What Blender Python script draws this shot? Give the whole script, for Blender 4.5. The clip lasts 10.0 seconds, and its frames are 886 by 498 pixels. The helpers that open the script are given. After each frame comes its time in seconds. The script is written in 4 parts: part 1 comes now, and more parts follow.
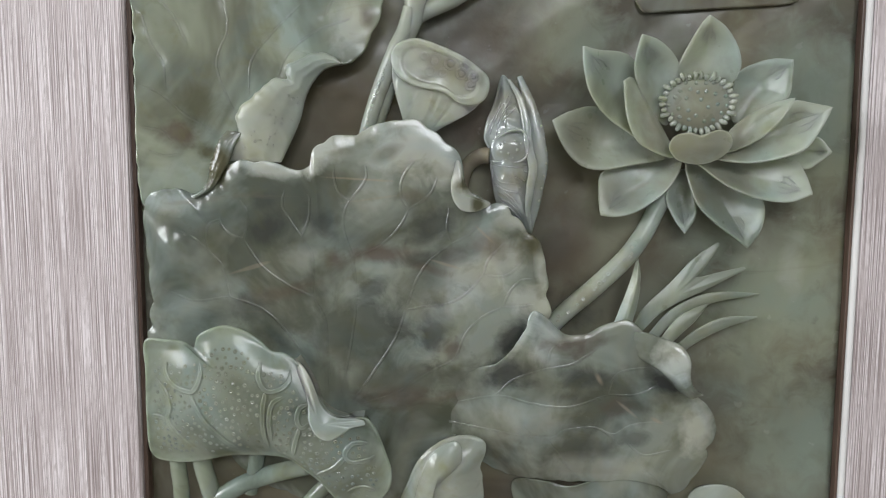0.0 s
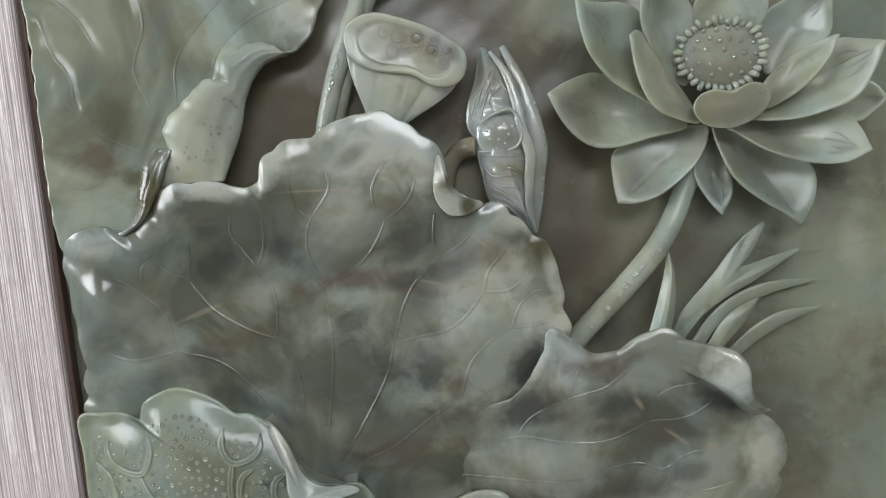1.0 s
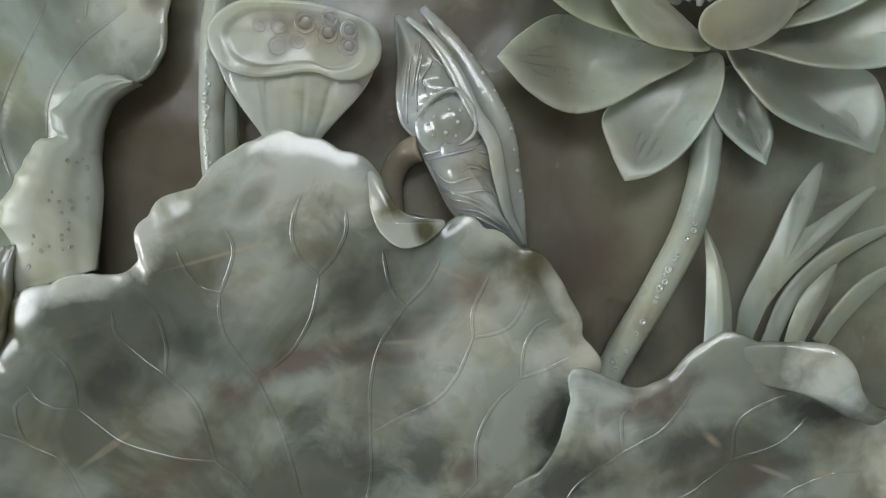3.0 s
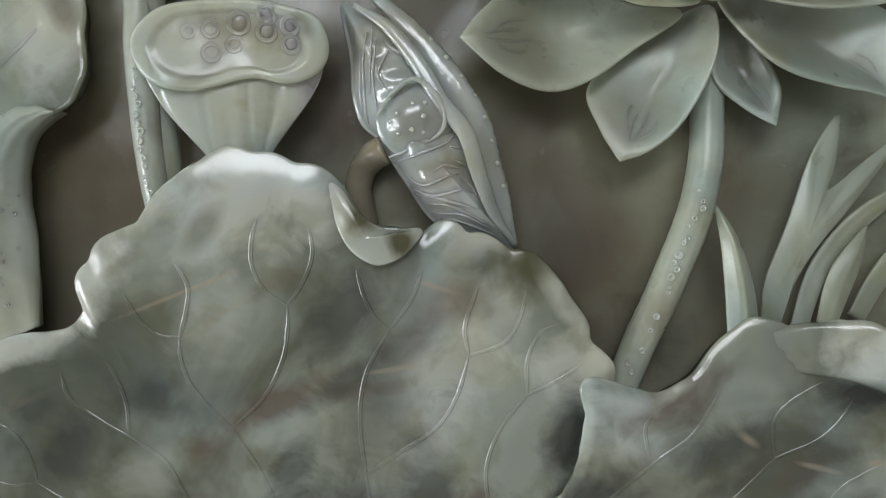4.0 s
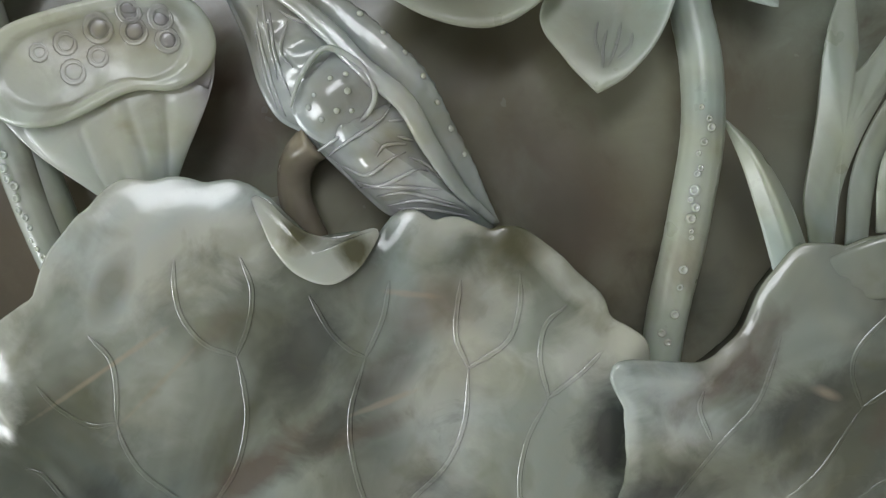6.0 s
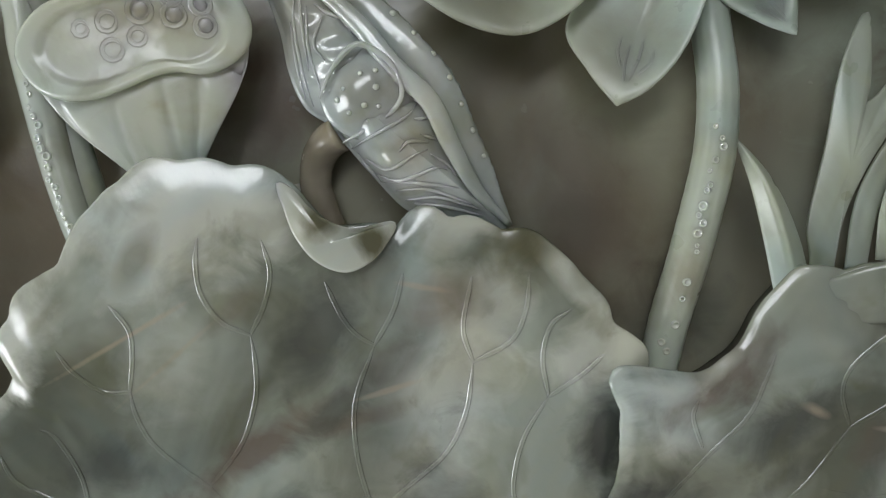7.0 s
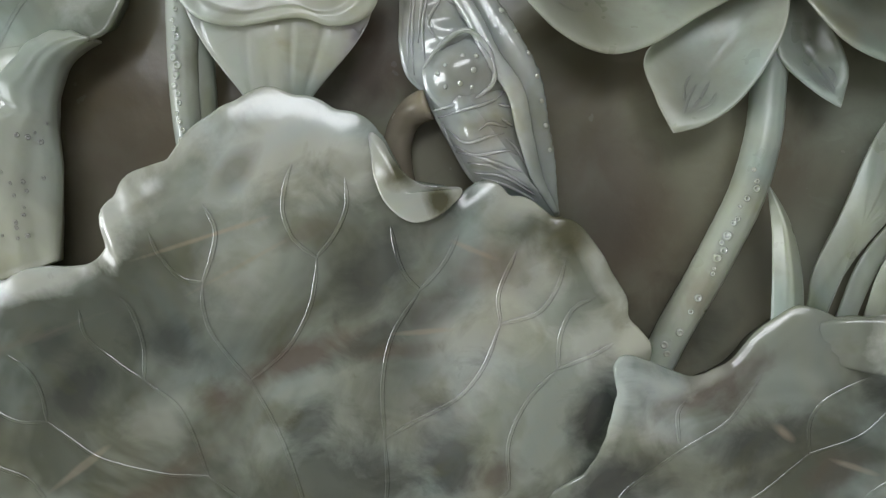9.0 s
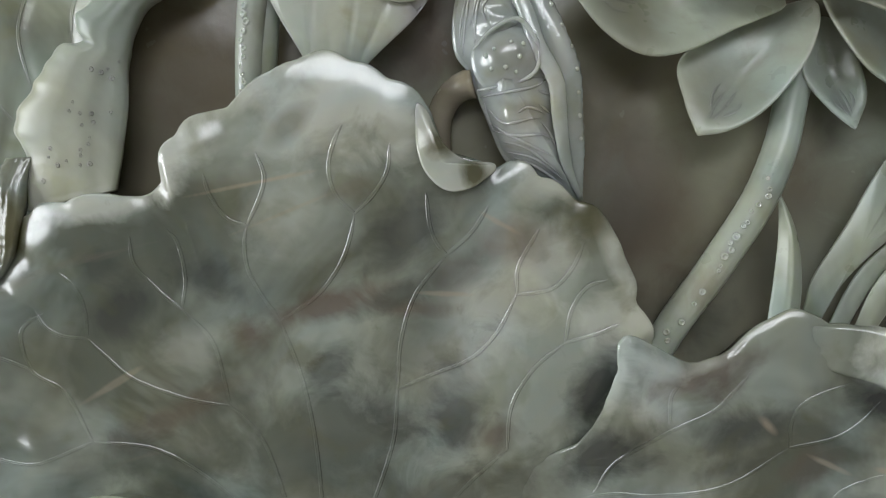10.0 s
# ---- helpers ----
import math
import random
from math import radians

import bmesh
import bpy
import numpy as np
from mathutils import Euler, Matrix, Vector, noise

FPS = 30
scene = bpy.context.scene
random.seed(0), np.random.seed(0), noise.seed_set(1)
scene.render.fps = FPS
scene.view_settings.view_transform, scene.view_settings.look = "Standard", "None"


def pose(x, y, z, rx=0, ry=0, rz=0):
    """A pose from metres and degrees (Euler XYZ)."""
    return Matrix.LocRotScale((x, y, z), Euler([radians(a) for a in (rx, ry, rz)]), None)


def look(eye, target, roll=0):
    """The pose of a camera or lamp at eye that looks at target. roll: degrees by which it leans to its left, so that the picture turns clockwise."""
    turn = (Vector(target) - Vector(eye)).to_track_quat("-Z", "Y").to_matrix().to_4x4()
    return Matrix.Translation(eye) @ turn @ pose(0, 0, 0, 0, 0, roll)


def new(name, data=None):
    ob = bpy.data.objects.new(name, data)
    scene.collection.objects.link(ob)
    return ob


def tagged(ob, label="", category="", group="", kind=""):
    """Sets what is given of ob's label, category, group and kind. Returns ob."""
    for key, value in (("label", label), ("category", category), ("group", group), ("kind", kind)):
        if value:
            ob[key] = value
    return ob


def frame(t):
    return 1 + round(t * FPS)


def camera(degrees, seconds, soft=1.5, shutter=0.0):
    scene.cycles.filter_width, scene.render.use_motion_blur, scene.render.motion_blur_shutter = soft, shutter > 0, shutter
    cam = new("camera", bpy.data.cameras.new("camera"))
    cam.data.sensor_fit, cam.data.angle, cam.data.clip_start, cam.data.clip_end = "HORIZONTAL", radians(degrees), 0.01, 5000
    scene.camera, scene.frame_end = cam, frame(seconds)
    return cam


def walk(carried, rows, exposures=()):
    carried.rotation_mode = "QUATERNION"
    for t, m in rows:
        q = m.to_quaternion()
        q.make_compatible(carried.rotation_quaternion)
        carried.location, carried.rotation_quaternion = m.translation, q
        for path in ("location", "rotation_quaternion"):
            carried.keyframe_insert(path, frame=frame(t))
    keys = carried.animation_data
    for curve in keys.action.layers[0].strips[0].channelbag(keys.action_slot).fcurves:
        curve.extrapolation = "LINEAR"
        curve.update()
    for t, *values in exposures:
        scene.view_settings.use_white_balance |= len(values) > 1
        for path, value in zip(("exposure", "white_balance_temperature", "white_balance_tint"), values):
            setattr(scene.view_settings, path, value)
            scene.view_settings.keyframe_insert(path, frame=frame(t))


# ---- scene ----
from mathutils.bvhtree import BVHTree

# ---- camera and its walk: seconds, eye, aim, roll ----
cam = camera(55.0, 10.0, soft=1.2)
PATH = [
    (0, (-0.026, -0.721, 1.446), (-0.07, 1.264, 1.211), 0.2),
    (0.5, (-0.031, -0.651, 1.426), (-0.052, 1.34, 1.243), -2.9),
    (1, (-0.027, -0.596, 1.418), (-0.047, 1.398, 1.263), -5.9),
    (1.5, (-0.019, -0.549, 1.42), (-0.048, 1.445, 1.263), -9.1),
    (2, (-0.016, -0.509, 1.42), (-0.039, 1.485, 1.269), -12.2),
    (2.5, (-0.01, -0.474, 1.42), (-0.031, 1.52, 1.273), -15.4),
    (4, (0.009, -0.396, 1.422), (-0.032, 1.597, 1.25), -25.0),
    (4.5, (0.014, -0.376, 1.421), (-0.037, 1.615, 1.236), -28.2),
    (5, (0.017, -0.357, 1.418), (-0.038, 1.633, 1.232), -31.5),
    (5.5, (0.019, -0.342, 1.413), (-0.044, 1.649, 1.232), -34.7),
    (6.2, (0.023, -0.325, 1.411), (-0.059, 1.664, 1.216), -38.1),
    (7, (0.018, -0.337, 1.415), (-0.061, 1.651, 1.215), -33.7),
    (7.5, (0.012, -0.347, 1.416), (-0.056, 1.643, 1.226), -30.4),
    (8, (0.008, -0.358, 1.418), (-0.066, 1.631, 1.222), -27.3),
    (8.5, (0.001, -0.369, 1.418), (-0.074, 1.62, 1.219), -24.0),
    (9, (-0.005, -0.382, 1.418), (-0.086, 1.606, 1.211), -20.9),
    (9.5, (-0.012, -0.395, 1.416), (-0.096, 1.592, 1.206), -17.7),
    (10, (-0.017, -0.41, 1.413), (-0.112, 1.576, 1.196), -14.5),
]
walk(cam, [(t, look(eye, aim, roll)) for t, eye, aim, roll in PATH])
scene.view_settings.exposure = -0.05

# ---- daylight: sky outside, the west window and an added front fill ----
world = bpy.data.worlds.new("daylight_sky")
scene.world = world
world.use_nodes = True
sky = world.node_tree.nodes.new("ShaderNodeTexSky")
sky.sky_type, sky.sun_disc, sky.sun_elevation, sky.sun_rotation = "NISHITA", False, radians(35), radians(140)
world.node_tree.links.new(sky.outputs[0], world.node_tree.nodes["Background"].inputs[0])
world.node_tree.nodes["Background"].inputs[1].default_value = 0.1


def area_light(name, m, w, h, power, colour):
    data = bpy.data.lights.new(name, "AREA")
    data.shape, data.size, data.size_y, data.energy, data.color = "RECTANGLE", w, h, power, colour
    new(name, data).matrix_world = m


area_light("window_light_west", look((-2.97, -1.6, 2.1), (0, -0.2, 1.4)), 1.6, 1.3, 81, (0.93, 0.965, 1.0))
# unseen fill lamp, added high in front to brighten the carving
area_light("front_fill_south", look((0.4, -3.47, 3.0), (0, 0, 1.4)), 2.6, 0.8, 68, (0.93, 0.965, 1.0))


# ---- materials ----
def material(name):
    mat = bpy.data.materials.new(name)
    mat.use_nodes = True
    return mat, mat.node_tree, mat.node_tree.nodes["Principled BSDF"]


def node(tree, kind, **inputs):
    n = tree.nodes.new(kind)
    for key, value in inputs.items():
        sock = n.inputs[key.replace("_", " ")]
        if isinstance(value, bpy.types.NodeSocket):
            tree.links.new(value, sock)
        else:
            sock.default_value = value
    return n


def ramp(tree, fac, stops):
    n = tree.nodes.new("ShaderNodeValToRGB")
    tree.links.new(fac, n.inputs[0])
    el = n.color_ramp.elements
    while len(el) < len(stops):
        el.new(0.5)
    for e, (at, col) in zip(el, stops):
        e.position, e.color = at, (*col, 1)
    return n.outputs[0]


def mixed(tree, fac, a, b, how="MIX"):
    n = tree.nodes.new("ShaderNodeMix")
    n.data_type, n.blend_type = "RGBA", how
    for value, sock in ((fac, n.inputs[0]), (a, n.inputs[6]), (b, n.inputs[7])):
        if isinstance(value, bpy.types.NodeSocket):
            tree.links.new(value, sock)
        elif isinstance(value, tuple):
            sock.default_value = (*value, 1)
        else:
            sock.default_value = value
    return n.outputs[2]


def maths(tree, op, a, b=0.0, c=0.0):
    n = tree.nodes.new("ShaderNodeMath")
    n.operation, n.use_clamp = op, False
    for value, sock in zip((a, b, c), n.inputs):
        if isinstance(value, bpy.types.NodeSocket):
            tree.links.new(value, sock)
        else:
            sock.default_value = value
    return n.outputs[0]


def jade(name, light, mid, dark, brown, cloud=7.0, seed=0.0, rough=0.24, tints=(), veil=0.5, depth=0.011, shine=0.4):
    """Polished nephrite: clouded greys and greens with brown and olive inclusions. Patches, for each colour: (x mm, z
    mm, half length, half height, turn in degrees, strength); some hold painted light or shade.
    """
    mat, tree, out = material(name)
    geo = tree.nodes.new("ShaderNodeNewGeometry")
    pos = node(tree, "ShaderNodeVectorMath", Vector=geo.outputs["Position"])
    pos.operation = "ADD"
    pos.inputs[1].default_value = (seed, seed * 0.7, seed * 1.3)
    p = pos.outputs[0]
    big = node(tree, "ShaderNodeTexNoise", Vector=p, Scale=cloud, Detail=4.0, Roughness=0.55, Distortion=0.9).outputs[0]
    small = node(tree, "ShaderNodeTexNoise", Vector=p, Scale=cloud * 5, Detail=5.0, Roughness=0.6, Distortion=0.6).outputs[0]
    flat = node(tree, "ShaderNodeMapping", Vector=p, Rotation=(0.0, radians(-12), 0.0), Scale=(5.0, 5.0, 22.0)).outputs[0]
    band = node(tree, "ShaderNodeTexNoise", Vector=flat, Scale=1.6, Detail=5.0, Roughness=0.6, Distortion=1.2).outputs[0]
    col = ramp(tree, big, [(0.37, dark), (0.48, mid), (0.60, light)])
    wob = node(tree, "ShaderNodeTexNoise", Vector=p, Scale=42.0, Detail=5.0, Roughness=0.6, Distortion=0.5).outputs[0]
    for colour, patches in tints:
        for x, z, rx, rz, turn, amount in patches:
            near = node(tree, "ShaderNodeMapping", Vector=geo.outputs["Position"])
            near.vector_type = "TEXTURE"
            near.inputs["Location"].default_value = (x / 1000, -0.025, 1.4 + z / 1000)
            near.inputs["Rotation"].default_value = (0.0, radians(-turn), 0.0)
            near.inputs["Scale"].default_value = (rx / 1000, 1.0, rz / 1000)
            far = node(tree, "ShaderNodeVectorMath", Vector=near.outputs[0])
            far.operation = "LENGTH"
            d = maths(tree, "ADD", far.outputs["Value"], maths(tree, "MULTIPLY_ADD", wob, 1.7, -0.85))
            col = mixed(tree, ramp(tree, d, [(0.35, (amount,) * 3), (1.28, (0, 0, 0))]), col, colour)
    col = mixed(tree, ramp(tree, band, [(0.60, (0, 0, 0)), (0.74, (veil, veil, veil))]), col, brown)
    col = mixed(tree, ramp(tree, small, [(0.62, (0, 0, 0)), (0.78, (0.5, 0.5, 0.5))]), col, dark)
    spot = node(tree, "ShaderNodeTexNoise", Vector=p, Scale=cloud * 4.0, Detail=3.0, Roughness=0.5, Distortion=0.5).outputs[0]
    col = mixed(tree, ramp(tree, spot, [(0.57, (0, 0, 0)), (0.70, (veil, veil, veil))]), col, (dark[0] * 1.1, dark[1] * 1.02, dark[2] * 0.6))
    hue = node(tree, "ShaderNodeTexNoise", Vector=p, Scale=cloud * 1.5, Detail=3.0, Roughness=0.5, Distortion=0.8).outputs[0]
    col = mixed(tree, 1.0, col, ramp(tree, hue, [(0.36, (0.93, 1.0, 1.07)), (0.5, (1.0, 1.0, 1.0)), (0.64, (1.03, 1.0, 0.93))]), "MULTIPLY")
    tree.links.new(col, out.inputs["Base Color"])
    fine = node(tree, "ShaderNodeTexNoise", Vector=p, Scale=900.0, Detail=3.0).outputs[0]
    wave = node(tree, "ShaderNodeTexNoise", Vector=p, Scale=75.0, Detail=3.0).outputs[0]
    tree.links.new(maths(tree, "MULTIPLY_ADD", wave, 0.16, rough - 0.08), out.inputs["Roughness"])
    h = maths(tree, "MULTIPLY_ADD", fine, 0.05, wave)
    bump = node(tree, "ShaderNodeBump", Height=h, Strength=0.3, Distance=0.0010)
    tree.links.new(bump.outputs[0], out.inputs["Normal"])
    out.inputs["Subsurface Weight"].default_value = 1.0
    out.inputs["Subsurface Radius"].default_value = (0.9, 1.0, 0.8)
    out.inputs["Subsurface Scale"].default_value = depth
    out.inputs["IOR"].default_value = 1.55
    out.inputs["Specular IOR Level"].default_value = shine
    return mat


CELADON = (0.265, 0.295, 0.225)
BARK = (0.19, 0.17, 0.12)
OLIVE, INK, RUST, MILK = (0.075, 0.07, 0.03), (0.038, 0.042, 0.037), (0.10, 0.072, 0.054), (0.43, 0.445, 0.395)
GLINT_TAN, GLOOM = (0.36, 0.30, 0.22), (0.07, 0.077, 0.057)
# milky clouds in the stone; those at the rim paint its bright edge
LEAF_MILK_AND_LIGHT = [(-63, 46, 44, 30, 0, 0.9), (-140, 44, 30, 16, 25, 0.9), (-102, 4, 24, 20, 0, 0.4), (-27, -65, 42, 24, 30, 0.75), (5, -41, 26, 20, -30, 0.7), (28, -80, 20, 22, 0, 0.75),
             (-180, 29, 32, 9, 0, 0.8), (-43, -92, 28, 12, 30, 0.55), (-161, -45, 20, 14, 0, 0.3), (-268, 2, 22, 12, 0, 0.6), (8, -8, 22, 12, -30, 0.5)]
# milky clouds, plus light painted on the lobe's left edge and curled tail
LOBE_MILK_AND_LIGHT = [(42, -112, 16, 30, 0, 0.85), (70, -112, 18, 7, 0, 0.6), (172, -185, 16, 34, 0, 0.8), (150, -122, 20, 24, 0, 0.95), (90, -226, 60, 18, 0, 0.35), (20, -185, 70, 24, 0, 0.3)]
# rim's bright translucent edge painted pale; first patch is pale stone by the notch
LEAF_EDGE_LIGHT = [(-42, 28, 12, 20, 0, 0.75), (-100, 60, 42, 9, 12, 0.8), (-58, 60, 22, 12, -30, 0.8), (-146, 40, 9, 18, -15, 0.85), (-190, 34, 40, 6, 3, 0.8), (40, -58, 7, 30, 8, 0.75), (16, -9, 24, 7, -38, 0.7), (42, -86, 9, 14, 0, 0.85), (30, -92, 4, 14, -15, 0.8), (50, -103, 12, 6, -35, 0.85)]
LEAF_GLOOM = [(-112, -104, 70, 40, -10, 0.8), (-185, -96, 50, 30, 20, 0.55), (-60, -66, 34, 22, 0, 0.5), (-20, -150, 50, 18, 15, 0.45), (-70, -150, 60, 28, 0, 0.65), (-115, -30, 52, 14, 0, 0.4), (90, -150, 60, 24, -8, 0.5)]
# dark stone patches; (17, -110) paints the shaded hollow beside the lobe's edge
LEAF_INK_AND_SHADE = [(-186, -20, 26, 15, 15, 0.75), (-188, 3, 16, 9, 30, 0.45), (-140, -14, 20, 13, -40, 0.65), (-49, -19, 26, 15, 30, 0.75), (-100, -70, 18, 10, 35, 0.55), (-48, -106, 18, 32, -15, 0.7), (17, -110, 15, 30, -30, 0.95),
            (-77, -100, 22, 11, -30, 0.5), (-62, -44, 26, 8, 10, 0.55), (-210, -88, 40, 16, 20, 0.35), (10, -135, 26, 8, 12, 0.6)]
# dark stone patches; (142, -146) paints the shadow under the curled tail
LOBE_INK_AND_SHADE = [(13, -143, 32, 15, 15, 0.85), (80, -143, 28, 13, 0, 0.75), (142, -146, 22, 9, -35, 0.95), (82, -206, 30, 14, 0, 0.45), (120, -196, 18, 10, 0, 0.5), (66, -160, 16, 8, 0, 0.5)]
LEAF_RUST = [(-30, -40, 22, 9, 15, 0.4), (-70, 8, 16, 6, 10, 0.35), (4, -38, 10, 14, 20, 0.35), (-131, -44, 15, 12, 0, 0.75), (-92, -40, 40, 9, 2, 0.75), (-58, -50, 26, 6, -20, 0.5), (-180, -75, 34, 10, 12, 0.5), (-35, -120, 16, 12, 0, 0.6), (-8, -32, 15, 12, 0, 0.4), (68, -112, 30, 14, 0, 0.75), (-80, -165, 50, 16, 0, 0.5), (104, -168, 16, 10, 0, 0.4)]
LEAF_OLIVE = [(-86, 42, 15, 7, 25, 0.5), (-120, 44, 12, 5, 20, 0.3), (32, -30, 9, 13, 20, 0.7), (-226, 30, 15, 28, -20, 0.9), (-20, 0, 10, 4, 0, 0.6), (-110, -60, 10, 9, 0, 0.5)]
# highlight streaks of the polished surface, painted as thin tan arcs
LEAF_GLINTS = [(-107, 21, 30, 1.3, -3, 0.5), (-40, -48, 14, 1.4, -17, 0.45), (-8, -23, 12, 1.4, -43, 0.5), (-201, -53, 22, 1.8, 17, 0.3), (88, -143, 8, 3, -60, 0.5), (113, -170, 11, 1.6, -40, 0.45), (137, -179, 7, 2, -30, 0.45), (-100, 5, 28, 1.2, 8, 0.3)]
LEAF_STAINS_AND_LIGHT = [(MILK, LEAF_MILK_AND_LIGHT), (GLOOM, LEAF_GLOOM), (MILK, LEAF_EDGE_LIGHT), (RUST, LEAF_RUST), (INK, LEAF_INK_AND_SHADE), (OLIVE, LEAF_OLIVE), (GLINT_TAN, LEAF_GLINTS)]
# the closing MILK patches paint the lit left edge of the lobe
LOBE_STAINS_AND_LIGHT = [(GLOOM, LEAF_GLOOM), (MILK, LOBE_MILK_AND_LIGHT), (RUST, LEAF_RUST), (INK, LOBE_INK_AND_SHADE), (GLINT_TAN, LEAF_GLINTS), (MILK, [(26, -101, 6, 24, -26, 0.9), (44, -101, 18, 7, -35, 0.85), (66, -108, 14, 5, 0, 0.6)])]
JADE_LEAF = jade("jade_leaf_grey_green", (0.262, 0.286, 0.242), (0.173, 0.188, 0.152), (0.094, 0.102, 0.076), (0.19, 0.155, 0.115), 12.0, 0.0, 0.17, veil=0.28, shine=0.55, depth=0.0035, tints=LEAF_STAINS_AND_LIGHT)
JADE_LOBE = jade("jade_lobe_dark_mottled", (0.262, 0.286, 0.242), (0.173, 0.188, 0.152), (0.094, 0.102, 0.076), (0.19, 0.155, 0.115), 12.0, 0.0, 0.17, veil=0.28, shine=0.55, depth=0.0035, tints=LOBE_STAINS_AND_LIGHT)
JADE_UPPER = jade("jade_upper_leaf_green", (0.31, 0.345, 0.285), (0.24, 0.265, 0.21), (0.15, 0.16, 0.12), (0.21, 0.18, 0.12), 10.0, 2.3, 0.19, veil=0.4, shine=0.5, depth=0.005,
                  tints=[(MILK, [(-115, 142, 24, 26, 0, 0.7)]), (OLIVE, [(-246, 78, 22, 24, 0, 0.6), (-237, 42, 14, 12, 0, 0.8)]), (RUST, [(-262, 58, 22, 14, 0, 0.7), (-102, 150, 8, 12, 0, 0.6)])])
JADE_PALE = jade("jade_pale_celadon", (0.37, 0.39, 0.335), (0.315, 0.335, 0.28), (0.225, 0.236, 0.185), (0.25, 0.235, 0.175), 11.0, 3.1, 0.2, veil=0.3, tints=[(OLIVE, [(-86, 88, 8, 10, 0, 0.35), (-62, 100, 16, 4, 0, 0.3), (-12, 101, 5, 9, 0, 0.4)]), (BARK, [(-36, 108, 28, 10, -28, 0.5)])])
JADE_LIP = jade("jade_turned_lip_milky", (0.41, 0.425, 0.37), (0.355, 0.365, 0.31), (0.285, 0.29, 0.235), (0.34, 0.31, 0.23), 11.0, 3.7, 0.16, veil=0.2, shine=0.55, tints=[(OLIVE, [(-24, 18, 8, 9, -45, 0.85), (-13, 1, 7, 9, 0, 0.9)])])
JADE_CREAM = jade("jade_cream_celadon", (0.40, 0.42, 0.36), (0.345, 0.365, 0.305), (0.265, 0.28, 0.225), (0.29, 0.28, 0.21), 10.0, 4.1, 0.32, veil=0.3)
JADE_GLOSS = jade("jade_grey_high_gloss", (0.38, 0.395, 0.36), (0.325, 0.335, 0.30), (0.23, 0.236, 0.20), (0.27, 0.235, 0.19), 14.0, 9.7, 0.16, veil=0.3, depth=0.006, shine=0.6, tints=[(BARK, [(12, 46, 12, 12, 0, 0.5), (16, 20, 12, 8, -30, 0.5)])])
JADE_BEAD = jade("jade_bead_gloss", (0.44, 0.46, 0.40), (0.40, 0.42, 0.37), (0.33, 0.35, 0.30), (0.34, 0.32, 0.26), 14.0, 2.7, 0.12, veil=0.2, depth=0.0015, shine=0.7)
JADE_TAN = jade("jade_brownish_stalk", (0.29, 0.265, 0.21), (0.23, 0.205, 0.16), (0.15, 0.13, 0.10), (0.2, 0.15, 0.11), 14.0, 8.3, 0.25, veil=0.4)
# petal middles browned so thin edges look lit through; last patch browns the stalk
JADE_PETAL = jade("jade_petal_green", (0.384, 0.425, 0.365), (0.32, 0.35, 0.29), (0.225, 0.245, 0.195), (0.29, 0.27, 0.21), 8.0, 5.3, 0.3, veil=0.3,
                  tints=[(BARK, [(161, 57, 62, 62, 0, 0.6), (66, 52, 30, 30, 0, 0.45), (104, 9, 26, 26, 0, 0.4), (191, 7, 26, 26, 0, 0.4), (72, -78, 20, 14, 45, 0.6)])])
JADE_FOLD = jade("jade_fold_green", (0.275, 0.315, 0.26), (0.225, 0.255, 0.205), (0.155, 0.175, 0.135), (0.21, 0.2, 0.145), 12.0, 7.9, 0.2, veil=0.35)
JADE_BEAD_GREEN = jade("jade_green_gloss", (0.28, 0.31, 0.26), (0.24, 0.265, 0.215), (0.18, 0.2, 0.16), (0.21, 0.2, 0.15), 14.0, 6.7, 0.14, veil=0.2, depth=0.002, shine=0.6)
# the upright MILK patch paints a reflection on the polished ground
JADE_GROUND = jade("jade_ground_olive", (0.205, 0.198, 0.146), (0.158, 0.147, 0.108), (0.095, 0.081, 0.059), (0.135, 0.096, 0.068), 6.0, 1.7, 0.24, veil=0.25, depth=0.005,
                   tints=[(CELADON, [(260, 66, 95, 95, 0, 0.8), (245, -72, 85, 85, 0, 0.85), (265, -196, 80, 80, 0, 0.7), (69, 141, 45, 45, 0, 0.6), (215, -129, 50, 50, 0, 0.5), (100, -15, 40, 40, 0, 0.35), (178, -22, 46, 40, 0, 0.5)]),
                           (RUST, [(-12, 137, 50, 50, 0, 0.6), (-126, 83, 45, 45, 0, 0.4), (59, -35, 36, 50, 0, 0.5), (-25, 70, 30, 30, 0, 0.8)]), (INK, [(60, -92, 30, 24, 0, 0.5)]), (MILK, [(253, -53, 14, 30, 0, 0.35)]), (BARK, [(228, -30, 24, 30, 0, 0.4)])])


